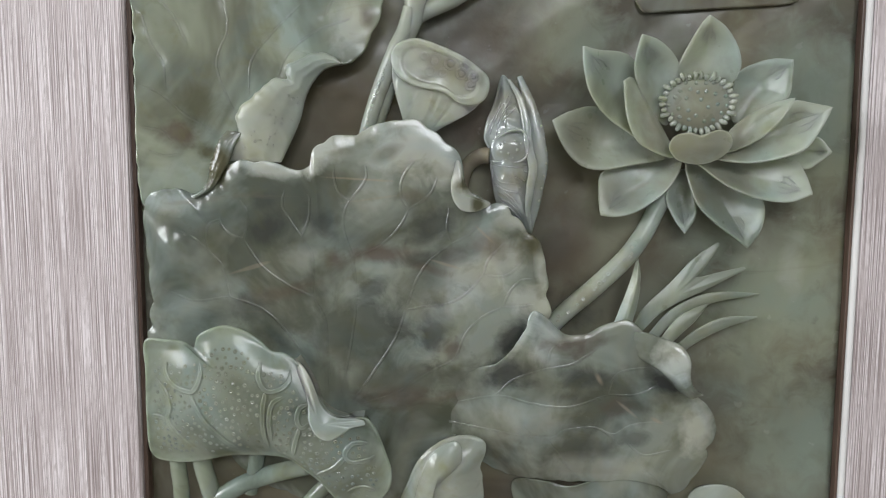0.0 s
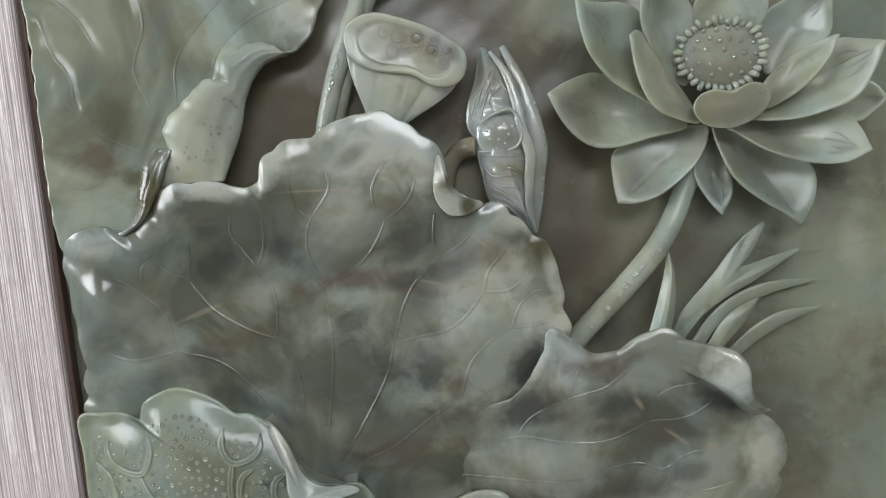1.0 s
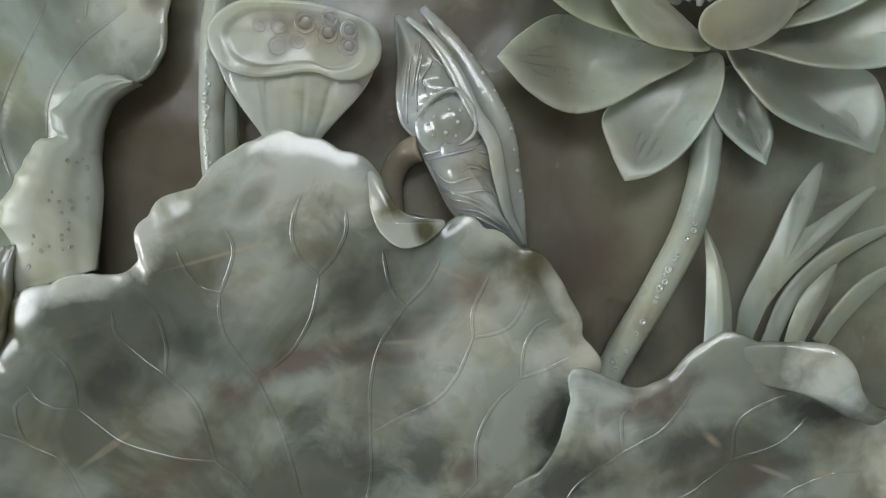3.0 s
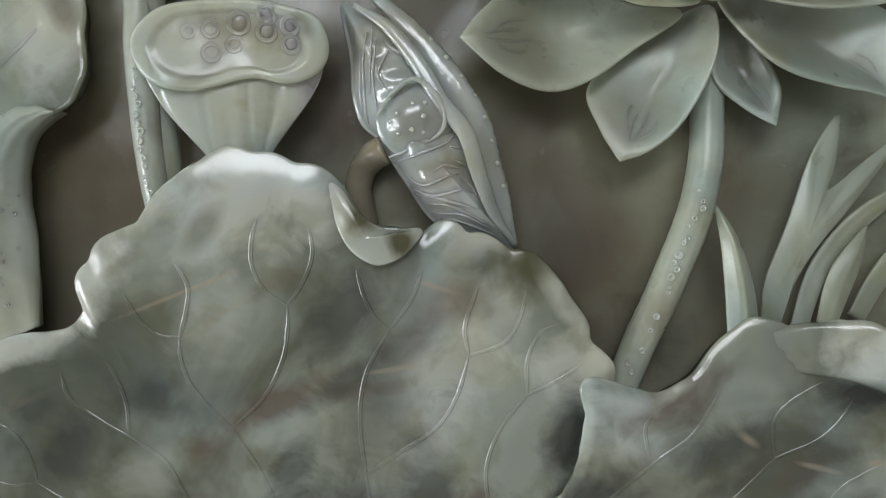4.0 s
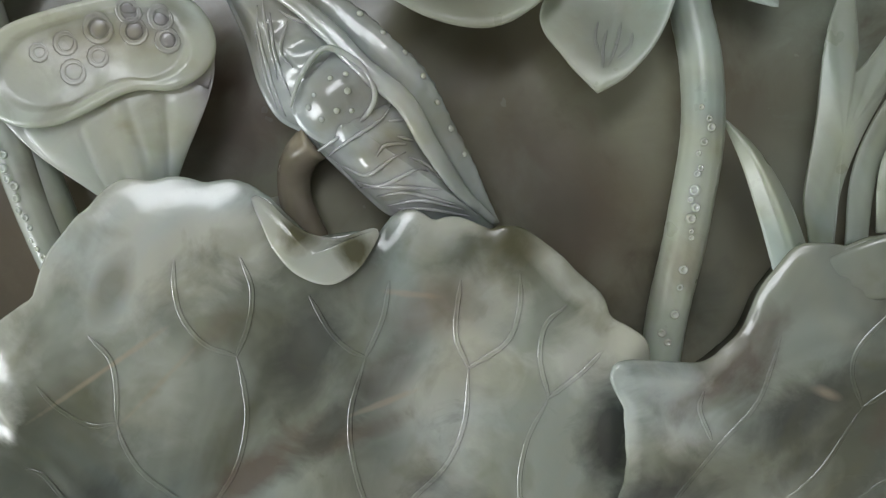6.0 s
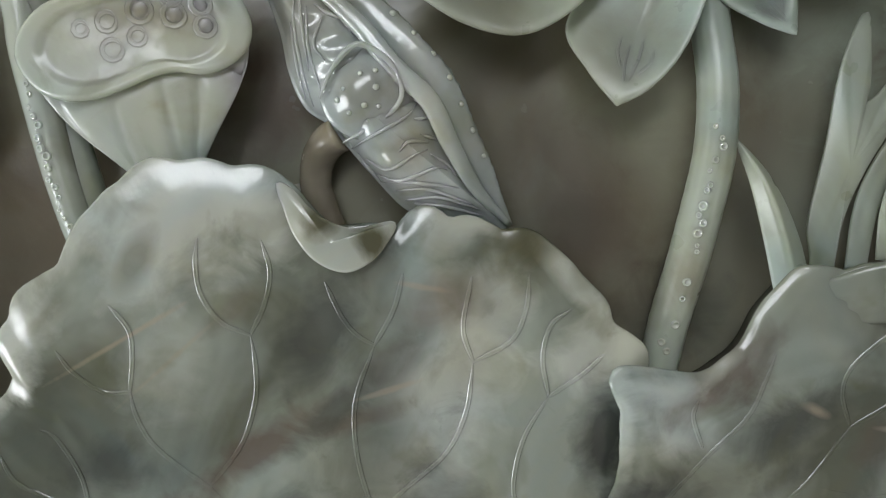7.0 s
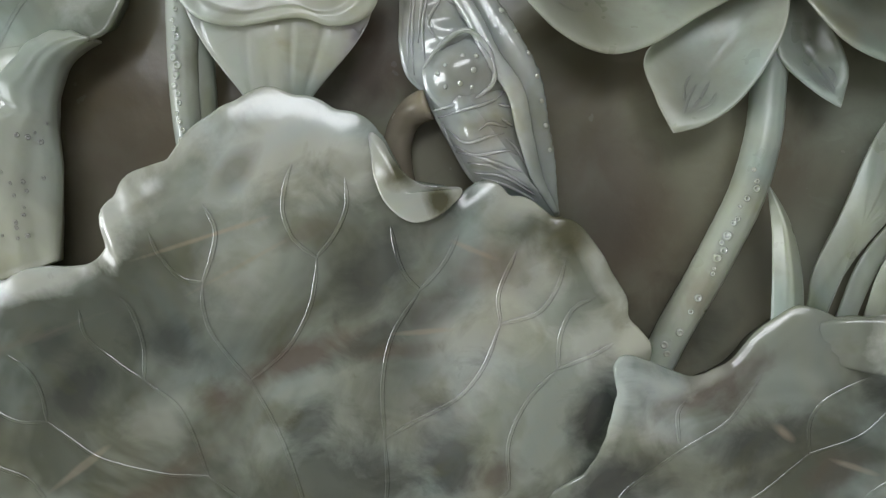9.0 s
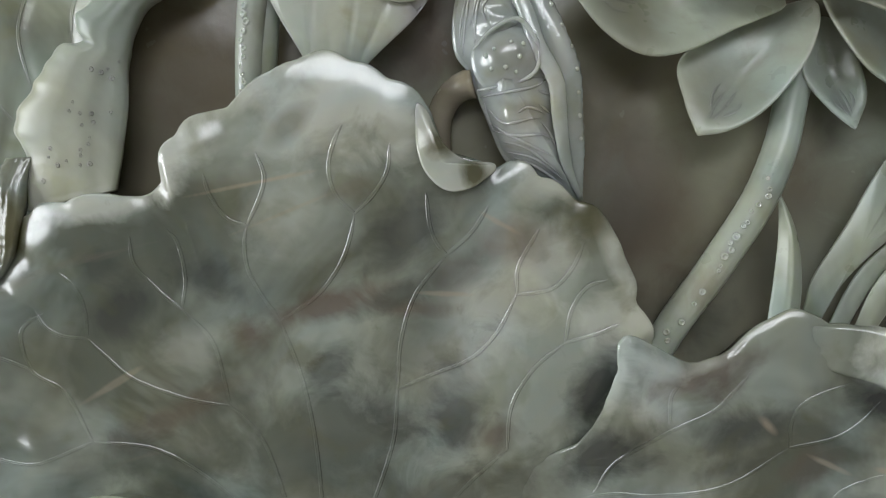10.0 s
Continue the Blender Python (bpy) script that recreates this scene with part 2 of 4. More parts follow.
def limed_wood():
    mat, tree, out = material("limed_wood_grain")
    geo = tree.nodes.new("ShaderNodeNewGeometry")
    p = geo.outputs["Position"]
    grain = node(tree, "ShaderNodeTexNoise", Vector=node(tree, "ShaderNodeMapping", Vector=p, Scale=(1250.0, 1250.0, 9.0)).outputs[0], Scale=1.0, Detail=0.0, Roughness=0.5).outputs[0]
    broad = node(tree, "ShaderNodeTexNoise", Vector=node(tree, "ShaderNodeMapping", Vector=p, Scale=(90.0, 90.0, 1.5)).outputs[0], Scale=1.0, Detail=3.0).outputs[0]
    fleck = node(tree, "ShaderNodeTexNoise", Vector=node(tree, "ShaderNodeMapping", Vector=p, Scale=(700.0, 700.0, 90.0)).outputs[0], Scale=1.0, Detail=3.0).outputs[0]
    col = ramp(tree, grain, [(0.30, (0.28, 0.225, 0.22)), (0.42, (0.47, 0.40, 0.395)), (0.56, (0.60, 0.53, 0.53)), (0.70, (0.80, 0.735, 0.745))])
    col = mixed(tree, ramp(tree, broad, [(0.35, (0, 0, 0)), (0.7, (0.03, 0.03, 0.03))]), col, (0.42, 0.35, 0.335))
    col = mixed(tree, ramp(tree, fleck, [(0.50, (0, 0, 0)), (0.70, (0.6, 0.6, 0.6))]), col, (0.36, 0.30, 0.29))
    tree.links.new(col, out.inputs["Base Color"])
    out.inputs["Roughness"].default_value = 0.5
    bump = node(tree, "ShaderNodeBump", Height=grain, Strength=0.6, Distance=0.0008)
    tree.links.new(bump.outputs[0], out.inputs["Normal"])
    return mat


def shaded_wood():
    mat, tree, out = material("shaded_brown_wood")
    geo = tree.nodes.new("ShaderNodeNewGeometry")
    grain = node(tree, "ShaderNodeTexNoise", Vector=node(tree, "ShaderNodeMapping", Vector=geo.outputs["Position"], Scale=(400.0, 400.0, 8.0)).outputs[0], Scale=1.0, Detail=4.0).outputs[0]
    tree.links.new(ramp(tree, grain, [(0.3, (0.05, 0.03, 0.022)), (0.7, (0.12, 0.075, 0.055))]), out.inputs["Base Color"])
    out.inputs["Roughness"].default_value = 0.45
    return mat


def plaster(name, colour):
    mat, tree, out = material(name)
    geo = tree.nodes.new("ShaderNodeNewGeometry")
    n = node(tree, "ShaderNodeTexNoise", Vector=geo.outputs["Position"], Scale=6.0, Detail=6.0).outputs[0]
    lo = tuple(0.88 * c for c in colour)
    tree.links.new(ramp(tree, n, [(0.3, lo), (0.7, colour)]), out.inputs["Base Color"])
    out.inputs["Roughness"].default_value = 0.8
    return mat


WOOD, SHADED_BROWN, LIT_BEVEL = limed_wood(), shaded_wood(), plaster("lit_bevel_pale", (0.80, 0.78, 0.76))
WHITE, FLOOR = plaster("white_plaster", (0.52, 0.51, 0.49)), plaster("beige_stone_floor", (0.42, 0.38, 0.33))


# ---- shape helpers; plans are in millimetres: x to the right, z up from 1.4 m, h out of the slab ----
def world_of(p):
    return np.stack([p[..., 0] / 1000, -p[..., 2] / 1000, 1.4 + p[..., 1] / 1000], -1)


def curve(points, count, closed=False):
    """Points along a smooth curve through the given ones."""
    p = np.array(points, float)
    n = len(p)
    if closed:
        p = np.concatenate([p[-1:], p, p[:2]])
        spans = n
    else:
        p = np.concatenate([2 * p[:1] - p[1:2], p, 2 * p[-1:] - p[-2:-1]])
        spans = n - 1
    # even steps along the length
    fine = np.linspace(0, spans, spans * 12 + 1)
    i = np.minimum(fine.astype(int), spans - 1)
    u = (fine - i)[:, None]
    a, b, c, d = p[i], p[i + 1], p[i + 2], p[i + 3]
    q = 0.5 * (2 * b + (c - a) * u + (2 * a - 5 * b + 4 * c - d) * u ** 2 + (3 * b - a - 3 * c + d) * u ** 3)
    s = np.concatenate([[0], np.cumsum(np.linalg.norm(np.diff(q[:, :2], axis=0), axis=1))])
    at = np.linspace(0, s[-1], count, endpoint=not closed)
    return np.stack([np.interp(at, s, q[:, k]) for k in range(q.shape[1])], -1)


def wavy(x, z, size, seed=0.0):
    """Smooth unevenness, about -1 to 1."""
    a, b = x / size + seed, z / size - seed * 1.7
    return (np.sin(a * 1.3 + 1.9 * np.sin(b * 0.9 + seed)) + np.sin(b * 1.7 + 1.4 * np.sin(a * 1.1 - seed)) + 0.6 * np.sin(2.3 * a - 2.9 * b)) / 2.2


def mesh_part(name, verts, faces, mat, parent, label=""):
    me = bpy.data.meshes.new(name)
    me.from_pydata([tuple(v) for v in verts], [], [tuple(int(k) for k in f) for f in faces])
    bm = bmesh.new()
    bm.from_mesh(me)
    bmesh.ops.recalc_face_normals(bm, faces=bm.faces)
    bm.to_mesh(me)
    bm.free()
    me.shade_smooth()
    me.materials.append(mat)
    ob = new(name, me)
    if parent is not None:
        ob.parent = parent
        ob.matrix_parent_inverse = parent.matrix_world.inverted()
    return tagged(ob, label)


def rings_mesh(rings, cap_first=True, cap_last=True):
    """Vertices and faces of closed rings joined one to the next."""
    m, n = rings.shape[:2]
    verts = rings.reshape(-1, 3)
    faces = []
    for j in range(m - 1):
        a, b = j * n, (j + 1) * n
        faces += [(a + k, a + (k + 1) % n, b + (k + 1) % n, b + k) for k in range(n)]
    extra = []
    for use, base in ((cap_first, 0), (cap_last, (m - 1) * n)):
        if use:
            extra.append(verts[base:base + n].mean(0))
            c = len(verts) + len(extra) - 1
            faces += [(base + k, base + (k + 1) % n, c) for k in range(n)]
    return (np.concatenate([verts, np.array(extra)]) if extra else verts), faces


def calm(angle, values, spread):
    """Values round a hub, smoothed over the given angle in degrees."""
    order = np.argsort(angle)
    even = np.linspace(-np.pi, np.pi, 360, endpoint=False)
    v = np.interp(even, angle[order], values[order], period=2 * np.pi)
    d = np.abs((even[:, None] - even[None] + np.pi) % (2 * np.pi) - np.pi)
    k = np.exp(-0.5 * (d / radians(spread)) ** 2)
    v = (k * v).sum(1) / k.sum(1)
    return np.interp(angle, even, v, period=2 * np.pi)


def sheet(name, rim, hub, parent, mat, n=160, m=40, power=0.7, dome=0.0, lip=1.5, thick=0.0, inset=8.0, rough=0.0, size=20.0, seed=0.0,
          frill=0.0, carve=None, blend=0.0, corner=False, scallop=0.0, scallops=46, label=""):
    """A carved sheet from its hub to its wavy rim, with a rounded edge; behind it an undercut down to the slab, or, with thick, a back of its own."""
    rim = curve(rim + rim[:1], n + 1)[:-1] if corner else curve(rim, n, True)
    c = np.array(hub[0] if isinstance(hub, list) else hub, float)
    if frill:
        t = np.linspace(0, 2 * np.pi, n, endpoint=False)
        away = rim[:, :2] - c[:2]
        away /= np.linalg.norm(away, axis=1)[:, None]
        k = np.sin(t * 37 + 2 * np.sin(t * 9)) * 0.6 + np.sin(t * 61 + seed) * 0.4
        rim[:, :2] += away * (k * frill)[:, None]
        rim[:, 2] += 0.6 * frill * np.sin(t * 43 + seed)
        s = t * scallops / 2 + 0.9 * np.sin(t * 5 + seed) + 0.5 * np.sin(t * 11)
        rim[:, :2] += away * ((np.abs(np.sin(s)) - 0.64) * scallop * (0.65 + 0.35 * np.sin(t * 7 + 1)))[:, None]
    u = (np.arange(1, m + 1) / m)[:, None]
    x, z = c[0] + (rim[:, 0] - c[0]) * u, c[1] + (rim[:, 1] - c[1]) * u
    if blend:
        # the middle follows a calm form, only the edge follows the wavy rim
        far = np.linalg.norm(rim[:, :2] - c[:2], axis=1)
        turn = np.arctan2(rim[:, 1] - c[1], rim[:, 0] - c[0])
        calm_r, calm_h = calm(turn, far, 14), calm(turn, rim[:, 2], 16)
        us = np.minimum(u * far / calm_r, 1.25)
        h = c[2] + (calm_h - c[2]) * us ** power + dome * (1 - us ** 2)
        w = u ** blend
        h = h * (1 - w) + rim[:, 2] * w
    else:
        h = c[2] + (rim[:, 2] - c[2]) * u ** power + dome * (1 - u ** 2)
    if rough:
        h = h + rough * wavy(x, z, size, seed) * np.sin(np.pi * np.clip(u, 0, 1)) ** 0.5
    if carve is not None:
        h = h + carve(x, z, u)
    front = np.stack([x, z, h], -1)
    # rounded edge
    d = np.roll(rim[:, :2], -1, 0) - np.roll(rim[:, :2], 1, 0)
    out = np.stack([d[:, 1], -d[:, 0]], -1)
    out /= np.linalg.norm(out, axis=1)[:, None] + 1e-9
    if ((rim[:, :2] - c[:2]) * out).sum() < 0:
        out = -out
    edge = front[-1]
    rings = [front]
    for a in (30, 60, 90, 120, 150, 180):
        s, k = np.sin(radians(a)), 1 - np.cos(radians(a))
        rings.append(np.concatenate([edge[:, :2] + out * lip * s, edge[:, 2:] - lip * k], 1)[None])
    if thick:
        back = front[::-1][1::3].copy()
        back[..., 2] -= np.maximum(thick, 2 * lip)
        rings.append(back)
    else:
        for f, g in ((0.35, 0.25), (0.75, 0.6), (1.0, 1.0)):
            r = np.concatenate([edge[:, :2] - out * inset * f, np.minimum(edge[:, 2:] - 2 * lip, edge[:, 2:] * (1 - g) - 2 * g)], 1)
            rings.append(r[None])
    rings = np.concatenate(rings)
    verts, faces = rings_mesh(world_of(rings))
    hubs = len(rings) * n
    verts[hubs] = world_of(np.array([c[0], c[1], c[2] + dome + (float(carve(c[0], c[1], np.array(0.0))) if carve is not None else 0)]))
    return mesh_part(name, verts, faces, mat, parent, label)


def strip(name, rail_a, rail_b, parent, mat, arch=5.0, frill=0.0, n=150, m=26, drop=14.0, label=""):
    """A rolled band between two edges, arched across, with rounded sides that fall back behind it."""
    a, b = curve(rail_a, n), curve(rail_b, n)
    s = np.linspace(0, 1, n)
    if frill:
        a[:, 0] += frill * (np.sin(s * 70) + np.sin(s * 113 + 1))
        a[:, 1] += frill * np.sin(s * 91 + 2)
    rows = []
    for v, down in [(0.10, drop), (0.05, drop * 0.5)] + [(w, 0) for w in np.linspace(0, 1, m)] + [(0.97, drop * 0.5), (0.92, drop)]:
        p = a * (1 - v) + b * v
        p[:, 2] += arch * (4 * v * (1 - v)) ** 0.6 * np.sin(np.pi * np.clip(s, 0.03, 0.97)) ** 0.4
        p[:, 2] += 0.35 * np.sin(v * 21 + 1.2 * np.sin(s * 5)) * (v > 0.35) * v
        p[:, 2] -= down
        rows.append(p)
    rows = np.array(rows)
    rows = np.swapaxes(rows, 0, 1)
    verts, faces = rings_mesh(world_of(rows))
    return mesh_part(name, verts, faces, mat, parent, label)


def tube(name, path, radii, parent, mat, n=14, steps=40, flat=1.0, knobs=0.0, label=""):
    """A round, tapering stalk along a curve."""
    p = curve(path, steps)
    r = np.interp(np.linspace(0, 1, steps), np.linspace(0, 1, len(radii)), radii)
    d = np.gradient(p, axis=0)
    d /= np.linalg.norm(d, axis=1)[:, None]
    side = np.cross(d, [0, 0, 1.0])
    side /= np.linalg.norm(side, axis=1)[:, None] + 1e-9
    front = np.cross(side, d)
    a = np.linspace(0, 2 * np.pi, n, endpoint=False)
    rings = []
    for k in range(steps):
        rk = r[k] * (1 + knobs * np.sin(a * 3 + k * 1.3) * np.sin(k * 0.9))
        rings.append(p[k] + np.outer(rk * np.cos(a), side[k]) + np.outer(rk * np.sin(a) * flat, front[k]))
    verts, faces = rings_mesh(world_of(np.array(rings)))
    return mesh_part(name, verts, faces, mat, parent, label)


def blade(name, path, width, parent, mat, ridge=3.0, base=0.5, label=""):
    """A pointed leaf of grass with a ridge along its middle."""
    steps = 36
    p = curve(path, steps)
    u = np.linspace(0, 1, steps)
    w = width * 0.5 * (base + (1.25 - base) * np.minimum(u / 0.55, 1)) * (1 - u ** 2.2) ** 0.9 + 0.2
    d = np.gradient(p[:, :2], axis=0)
    d /= np.linalg.norm(d, axis=1)[:, None]
    side = np.stack([-d[:, 1], d[:, 0]], -1)
    rings = []
    for k in range(steps):
        sec = []
        for s, h in ((-1, 0), (-0.85, 0.8), (-0.3, ridge * 0.7), (0, ridge), (0.3, ridge * 0.6), (0.85, 0.6), (1, 0), (0.7, -3), (0, -5), (-0.7, -3)):
            sec.append((*(p[k, :2] + side[k] * w[k] * s), p[k, 2] + h * min(1.0, w[k] / 4)))
        rings.append(sec)
    verts, faces = rings_mesh(world_of(np.array(rings)))
    return mesh_part(name, verts, faces, mat, parent, label)


def surface_of(*obs):
    """A tree that tells where the front of these parts lies."""
    verts, faces = [], []
    for ob in obs:
        k = len(verts)
        verts += [ob.matrix_world @ v.co for v in ob.data.vertices]
        faces += [[k + i for i in f.vertices] for f in ob.data.polygons]
    return BVHTree.FromPolygons(verts, faces)


def front_of(tree, x, z):
    place, normal, _, _ = tree.ray_cast(Vector((x / 1000, -1, 1.4 + z / 1000)), Vector((0, 1, 0)))
    if place is None:
        return None, None
    return place, (normal if normal.y < 0 else -normal)


def vein(tree, path, parent, mat, width=0.9, height=0.62, name="vein"):
    """A carved vein: a channel between two low shoulders, following the surface."""
    length = float(np.linalg.norm(np.diff(np.array(path, float), axis=0), axis=1).sum())
    steps = max(8, int(length / 1.6))
    p = curve(path, steps)
    d = np.gradient(p, axis=0)
    d /= np.linalg.norm(d, axis=1)[:, None] + 1e-9
    rows = []
    for k in range(steps):
        end = min(1.0, 4.0 * k / steps + 0.5, 5.0 * (steps - 1 - k) / steps + 0.25)
        row = []
        for s, h in ((-1.5, -0.35), (-0.95, 0.55), (-0.55, 0.8), (0, 0.06), (0.55, 0.8), (0.95, 0.55), (1.5, -0.35)):
            q = p[k] + np.array([-d[k, 1], d[k, 0]]) * width * s * end
            place, normal = front_of(tree, q[0], q[1])
            if place is None:
                row = None
                break
            row.append(place + normal * (h * height * end / 1000))
        if row:
            rows.append(row)
    if len(rows) < 4:
        return None
    verts = [v for row in rows for v in row]
    faces = [(j * 7 + i, j * 7 + i + 1, j * 7 + i + 8, j * 7 + i + 7) for j in range(len(rows) - 1) for i in range(6)]
    return mesh_part(name, verts, faces, mat, parent)


def groove(paths, width, depth):
    """How deep the surface sinks towards its veins."""
    pts = np.concatenate([curve(p, 30)[:, :2] for p in paths])

    def dip(x, z):
        x, z = np.asarray(x, float), np.asarray(z, float)
        best = np.full(x.shape, 1e9)
        for a, b in pts:
            best = np.minimum(best, (x - a) ** 2 + (z - b) ** 2)
        return -depth * np.exp(-best / (2 * width ** 2))
    return dip


def pearl_mesh(radius, flat=0.6):
    bm = bmesh.new()
    bmesh.ops.create_uvsphere(bm, u_segments=10, v_segments=7, radius=radius / 1000)
    for v in bm.verts:
        v.co.z *= flat
    me = bpy.data.meshes.new("pearl")
    bm.to_mesh(me)
    bm.free()
    me.shade_smooth()
    return me


PIT_PROFILE = ((1.35, -0.15), (1.1, 0.36), (0.9, 0.52), (0.68, 0.38), (0.45, 0.06), (0.2, 0.03))


def pit_mesh(radius, mat, n=12):
    """A small drilled ring: a raised rim round a shallow hollow."""
    r = radius / 1000
    verts = [(r * k * math.cos(i * 2 * math.pi / n), r * k * math.sin(i * 2 * math.pi / n), r * h) for k, h in PIT_PROFILE for i in range(n)]
    faces = [(j * n + i, j * n + (i + 1) % n, (j + 1) * n + (i + 1) % n, (j + 1) * n + i) for j in range(len(PIT_PROFILE) - 1) for i in range(n)]
    faces.append(tuple(range((len(PIT_PROFILE) - 1) * n, len(PIT_PROFILE) * n)))
    me = bpy.data.meshes.new("drilled_ring")
    me.from_pydata(verts, [], faces)
    me.shade_smooth()
    me.materials.append(mat)
    return me


def stud(name, me, tree, x, z, parent, scale=1.0, sink=0.0):
    place, normal = front_of(tree, x, z)
    if place is None:
        return None
    ob = new(name, me)
    turn = normal.to_track_quat("Z", "Y").to_matrix().to_4x4()
    ob.parent = parent
    ob.matrix_parent_inverse = parent.matrix_world.inverted()
    ob.matrix_basis = Matrix.Translation(place - normal * (sink / 1000)) @ turn @ Matrix.Diagonal((scale, scale, scale, 1))
    return ob


def studs_joined(name, tree, spots, radius, parent, mat, flat=0.6, label=""):
    """Very many tiny drilled rings, one mesh."""
    verts, faces = [], []
    rng = random.Random(4)
    for x, z in spots:
        place, normal = front_of(tree, x, z)
        if place is None:
            continue
        turn = normal.to_track_quat("Z", "Y").to_matrix()
        r = radius / 1000 * rng.uniform(0.7, 1.2)
        k = len(verts)
        for lat, up in PIT_PROFILE:
            for i in range(8):
                a = i * math.pi / 4
                verts.append(place + turn @ Vector((r * lat * math.cos(a), r * lat * math.sin(a), r * up * flat / 0.52)))
        for ring in range(len(PIT_PROFILE) - 1):
            for i in range(8):
                j, o = (i + 1) % 8, k + ring * 8
                faces.append((o + i, o + j, o + 8 + j, o + 8 + i))
        faces.append([k + (len(PIT_PROFILE) - 1) * 8 + i for i in range(8)])
    return tagged(mesh_part(name, verts, faces, mat, parent, label), kind="stuff")


def box_mesh(name, x0, x1, y0, y1, z0, z1, bevel=0.0, segments=3):
    bm = bmesh.new()
    bmesh.ops.create_cube(bm, size=1)
    for v in bm.verts:
        v.co = Vector(((x0 + x1) / 2 + v.co.x * (x1 - x0), (y0 + y1) / 2 + v.co.y * (y1 - y0), (z0 + z1) / 2 + v.co.z * (z1 - z0)))
    if bevel:
        bmesh.ops.bevel(bm, geom=bm.edges[:], offset=bevel, segments=segments, affect="EDGES", profile=0.5)
    me = bpy.data.meshes.new(name)
    bm.to_mesh(me)
    bm.free()
    return me


def box(name, dims, mat, parent=None, bevel=0.0, label=""):
    me = box_mesh(name, *dims, bevel)
    me.materials.append(mat)
    ob = new(name, me)
    if parent is not None:
        ob.parent = parent
        ob.matrix_parent_inverse = parent.matrix_world.inverted()
    return tagged(ob, label)


# ---- the room: plain walls with openings for the west window and the added fill ----
def wall_with_opening(name, dims, axis, hole, mat):
    """A wall made of four blocks round an opening; hole: from, to along the wall, and from, to in height."""
    x0, x1, y0, y1, z0, z1 = dims
    a0, a1, b0, b1 = hole
    bm = bmesh.new()
    if axis == "y":
        blocks = ((x0, x1, y0, a0, z0, z1), (x0, x1, a1, y1, z0, z1), (x0, x1, a0, a1, z0, b0), (x0, x1, a0, a1, b1, z1))
    else:
        blocks = ((x0, a0, y0, y1, z0, z1), (a1, x1, y0, y1, z0, z1), (a0, a1, y0, y1, z0, b0), (a0, a1, y0, y1, b1, z1))
    for p in blocks:
        got = bmesh.ops.create_cube(bm, size=1)
        for v in got["verts"]:
            v.co = Vector(((p[0] + p[1]) / 2 + v.co.x * (p[1] - p[0]), (p[2] + p[3]) / 2 + v.co.y * (p[3] - p[2]), (p[4] + p[5]) / 2 + v.co.z * (p[5] - p[4])))
    me = bpy.data.meshes.new(name)
    bm.to_mesh(me)
    bm.free()
    me.materials.append(mat)
    return tagged(new(name, me), kind="structure", label="plain white plastered wall with an opening for light", category="wall")


def plain(name, dims, mat, label, category):
    return tagged(box(name, dims, mat), label, category, kind="structure")


plain("floor", (-3.2, 3.0, -3.7, 0.2, -0.1, 0.0), FLOOR, "plain beige stone floor of the room", "floor")
plain("ceiling", (-3.2, 3.0, -3.7, 0.2, 3.6, 3.7), WHITE, "plain white plaster ceiling", "ceiling")
plain("wall_north", (-3.0, 2.8, 0.04, 0.2, 0.0, 3.6), WHITE, "plain white plastered wall behind the carving", "wall")
plain("wall_east", (2.8, 3.0, -3.7, 0.2, 0.0, 3.6), WHITE, "plain white plastered wall", "wall")
wall_with_opening("wall_west", (-3.2, -3.0, -3.7, 0.2, 0, 3.6), "y", (-2.45, -0.75, 1.4, 2.8), WHITE)
# this opening is added for the fill lamp
wall_with_opening("wall_south", (-3.0, 2.8, -3.7, -3.5, 0, 3.6), "x", (-0.95, 1.75, 2.55, 3.45), WHITE)

# ---- the wooden frame: two upright stiles, each with an inner reveal coloured dark for its shade and a rounded arris ----
frame_ob = new("wooden_frame")
frame_ob.location = (0, 0.0, 0.95)
bpy.context.view_layer.update()
tagged(frame_ob, "limed pinkish-grey grained wooden frame round the jade carving", "frame")
box("stile", (-0.478, -0.3036, -0.0135, 0.04, 0.95, 1.85), WOOD, frame_ob, 0.0035)
box("stile", (0.3048, 0.475, -0.0112, 0.04, 0.95, 1.85), WOOD, frame_ob, 0.001)
# pale strip for the bevel's lit face, right side only
box("bead", (0.2994, 0.3046, -0.0120, 0.04, 0.95, 1.85), LIT_BEVEL, frame_ob, 0.0024, "inner bevel strip, coloured pale for the light on it")
# shade on the stiles' inner faces, put into dark brown strips
box("reveal", (-0.3034, -0.2996, -0.0085, 0.03, 0.95, 1.85), SHADED_BROWN, frame_ob, 0.0008, "brown inner reveal, coloured dark for its shade")
box("reveal", (0.2968, 0.2992, -0.0085, 0.03, 0.95, 1.85), SHADED_BROWN, frame_ob, 0.0008, "brown inner reveal, coloured dark for its shade")

# ---- the carving ----
carving = new("jade_carving")
carving.location = (0, 0.0, 0.95)
bpy.context.view_layer.update()
tagged(carving, "grey-green polished jade relief of lotus leaves and flower in a frame", "carving")


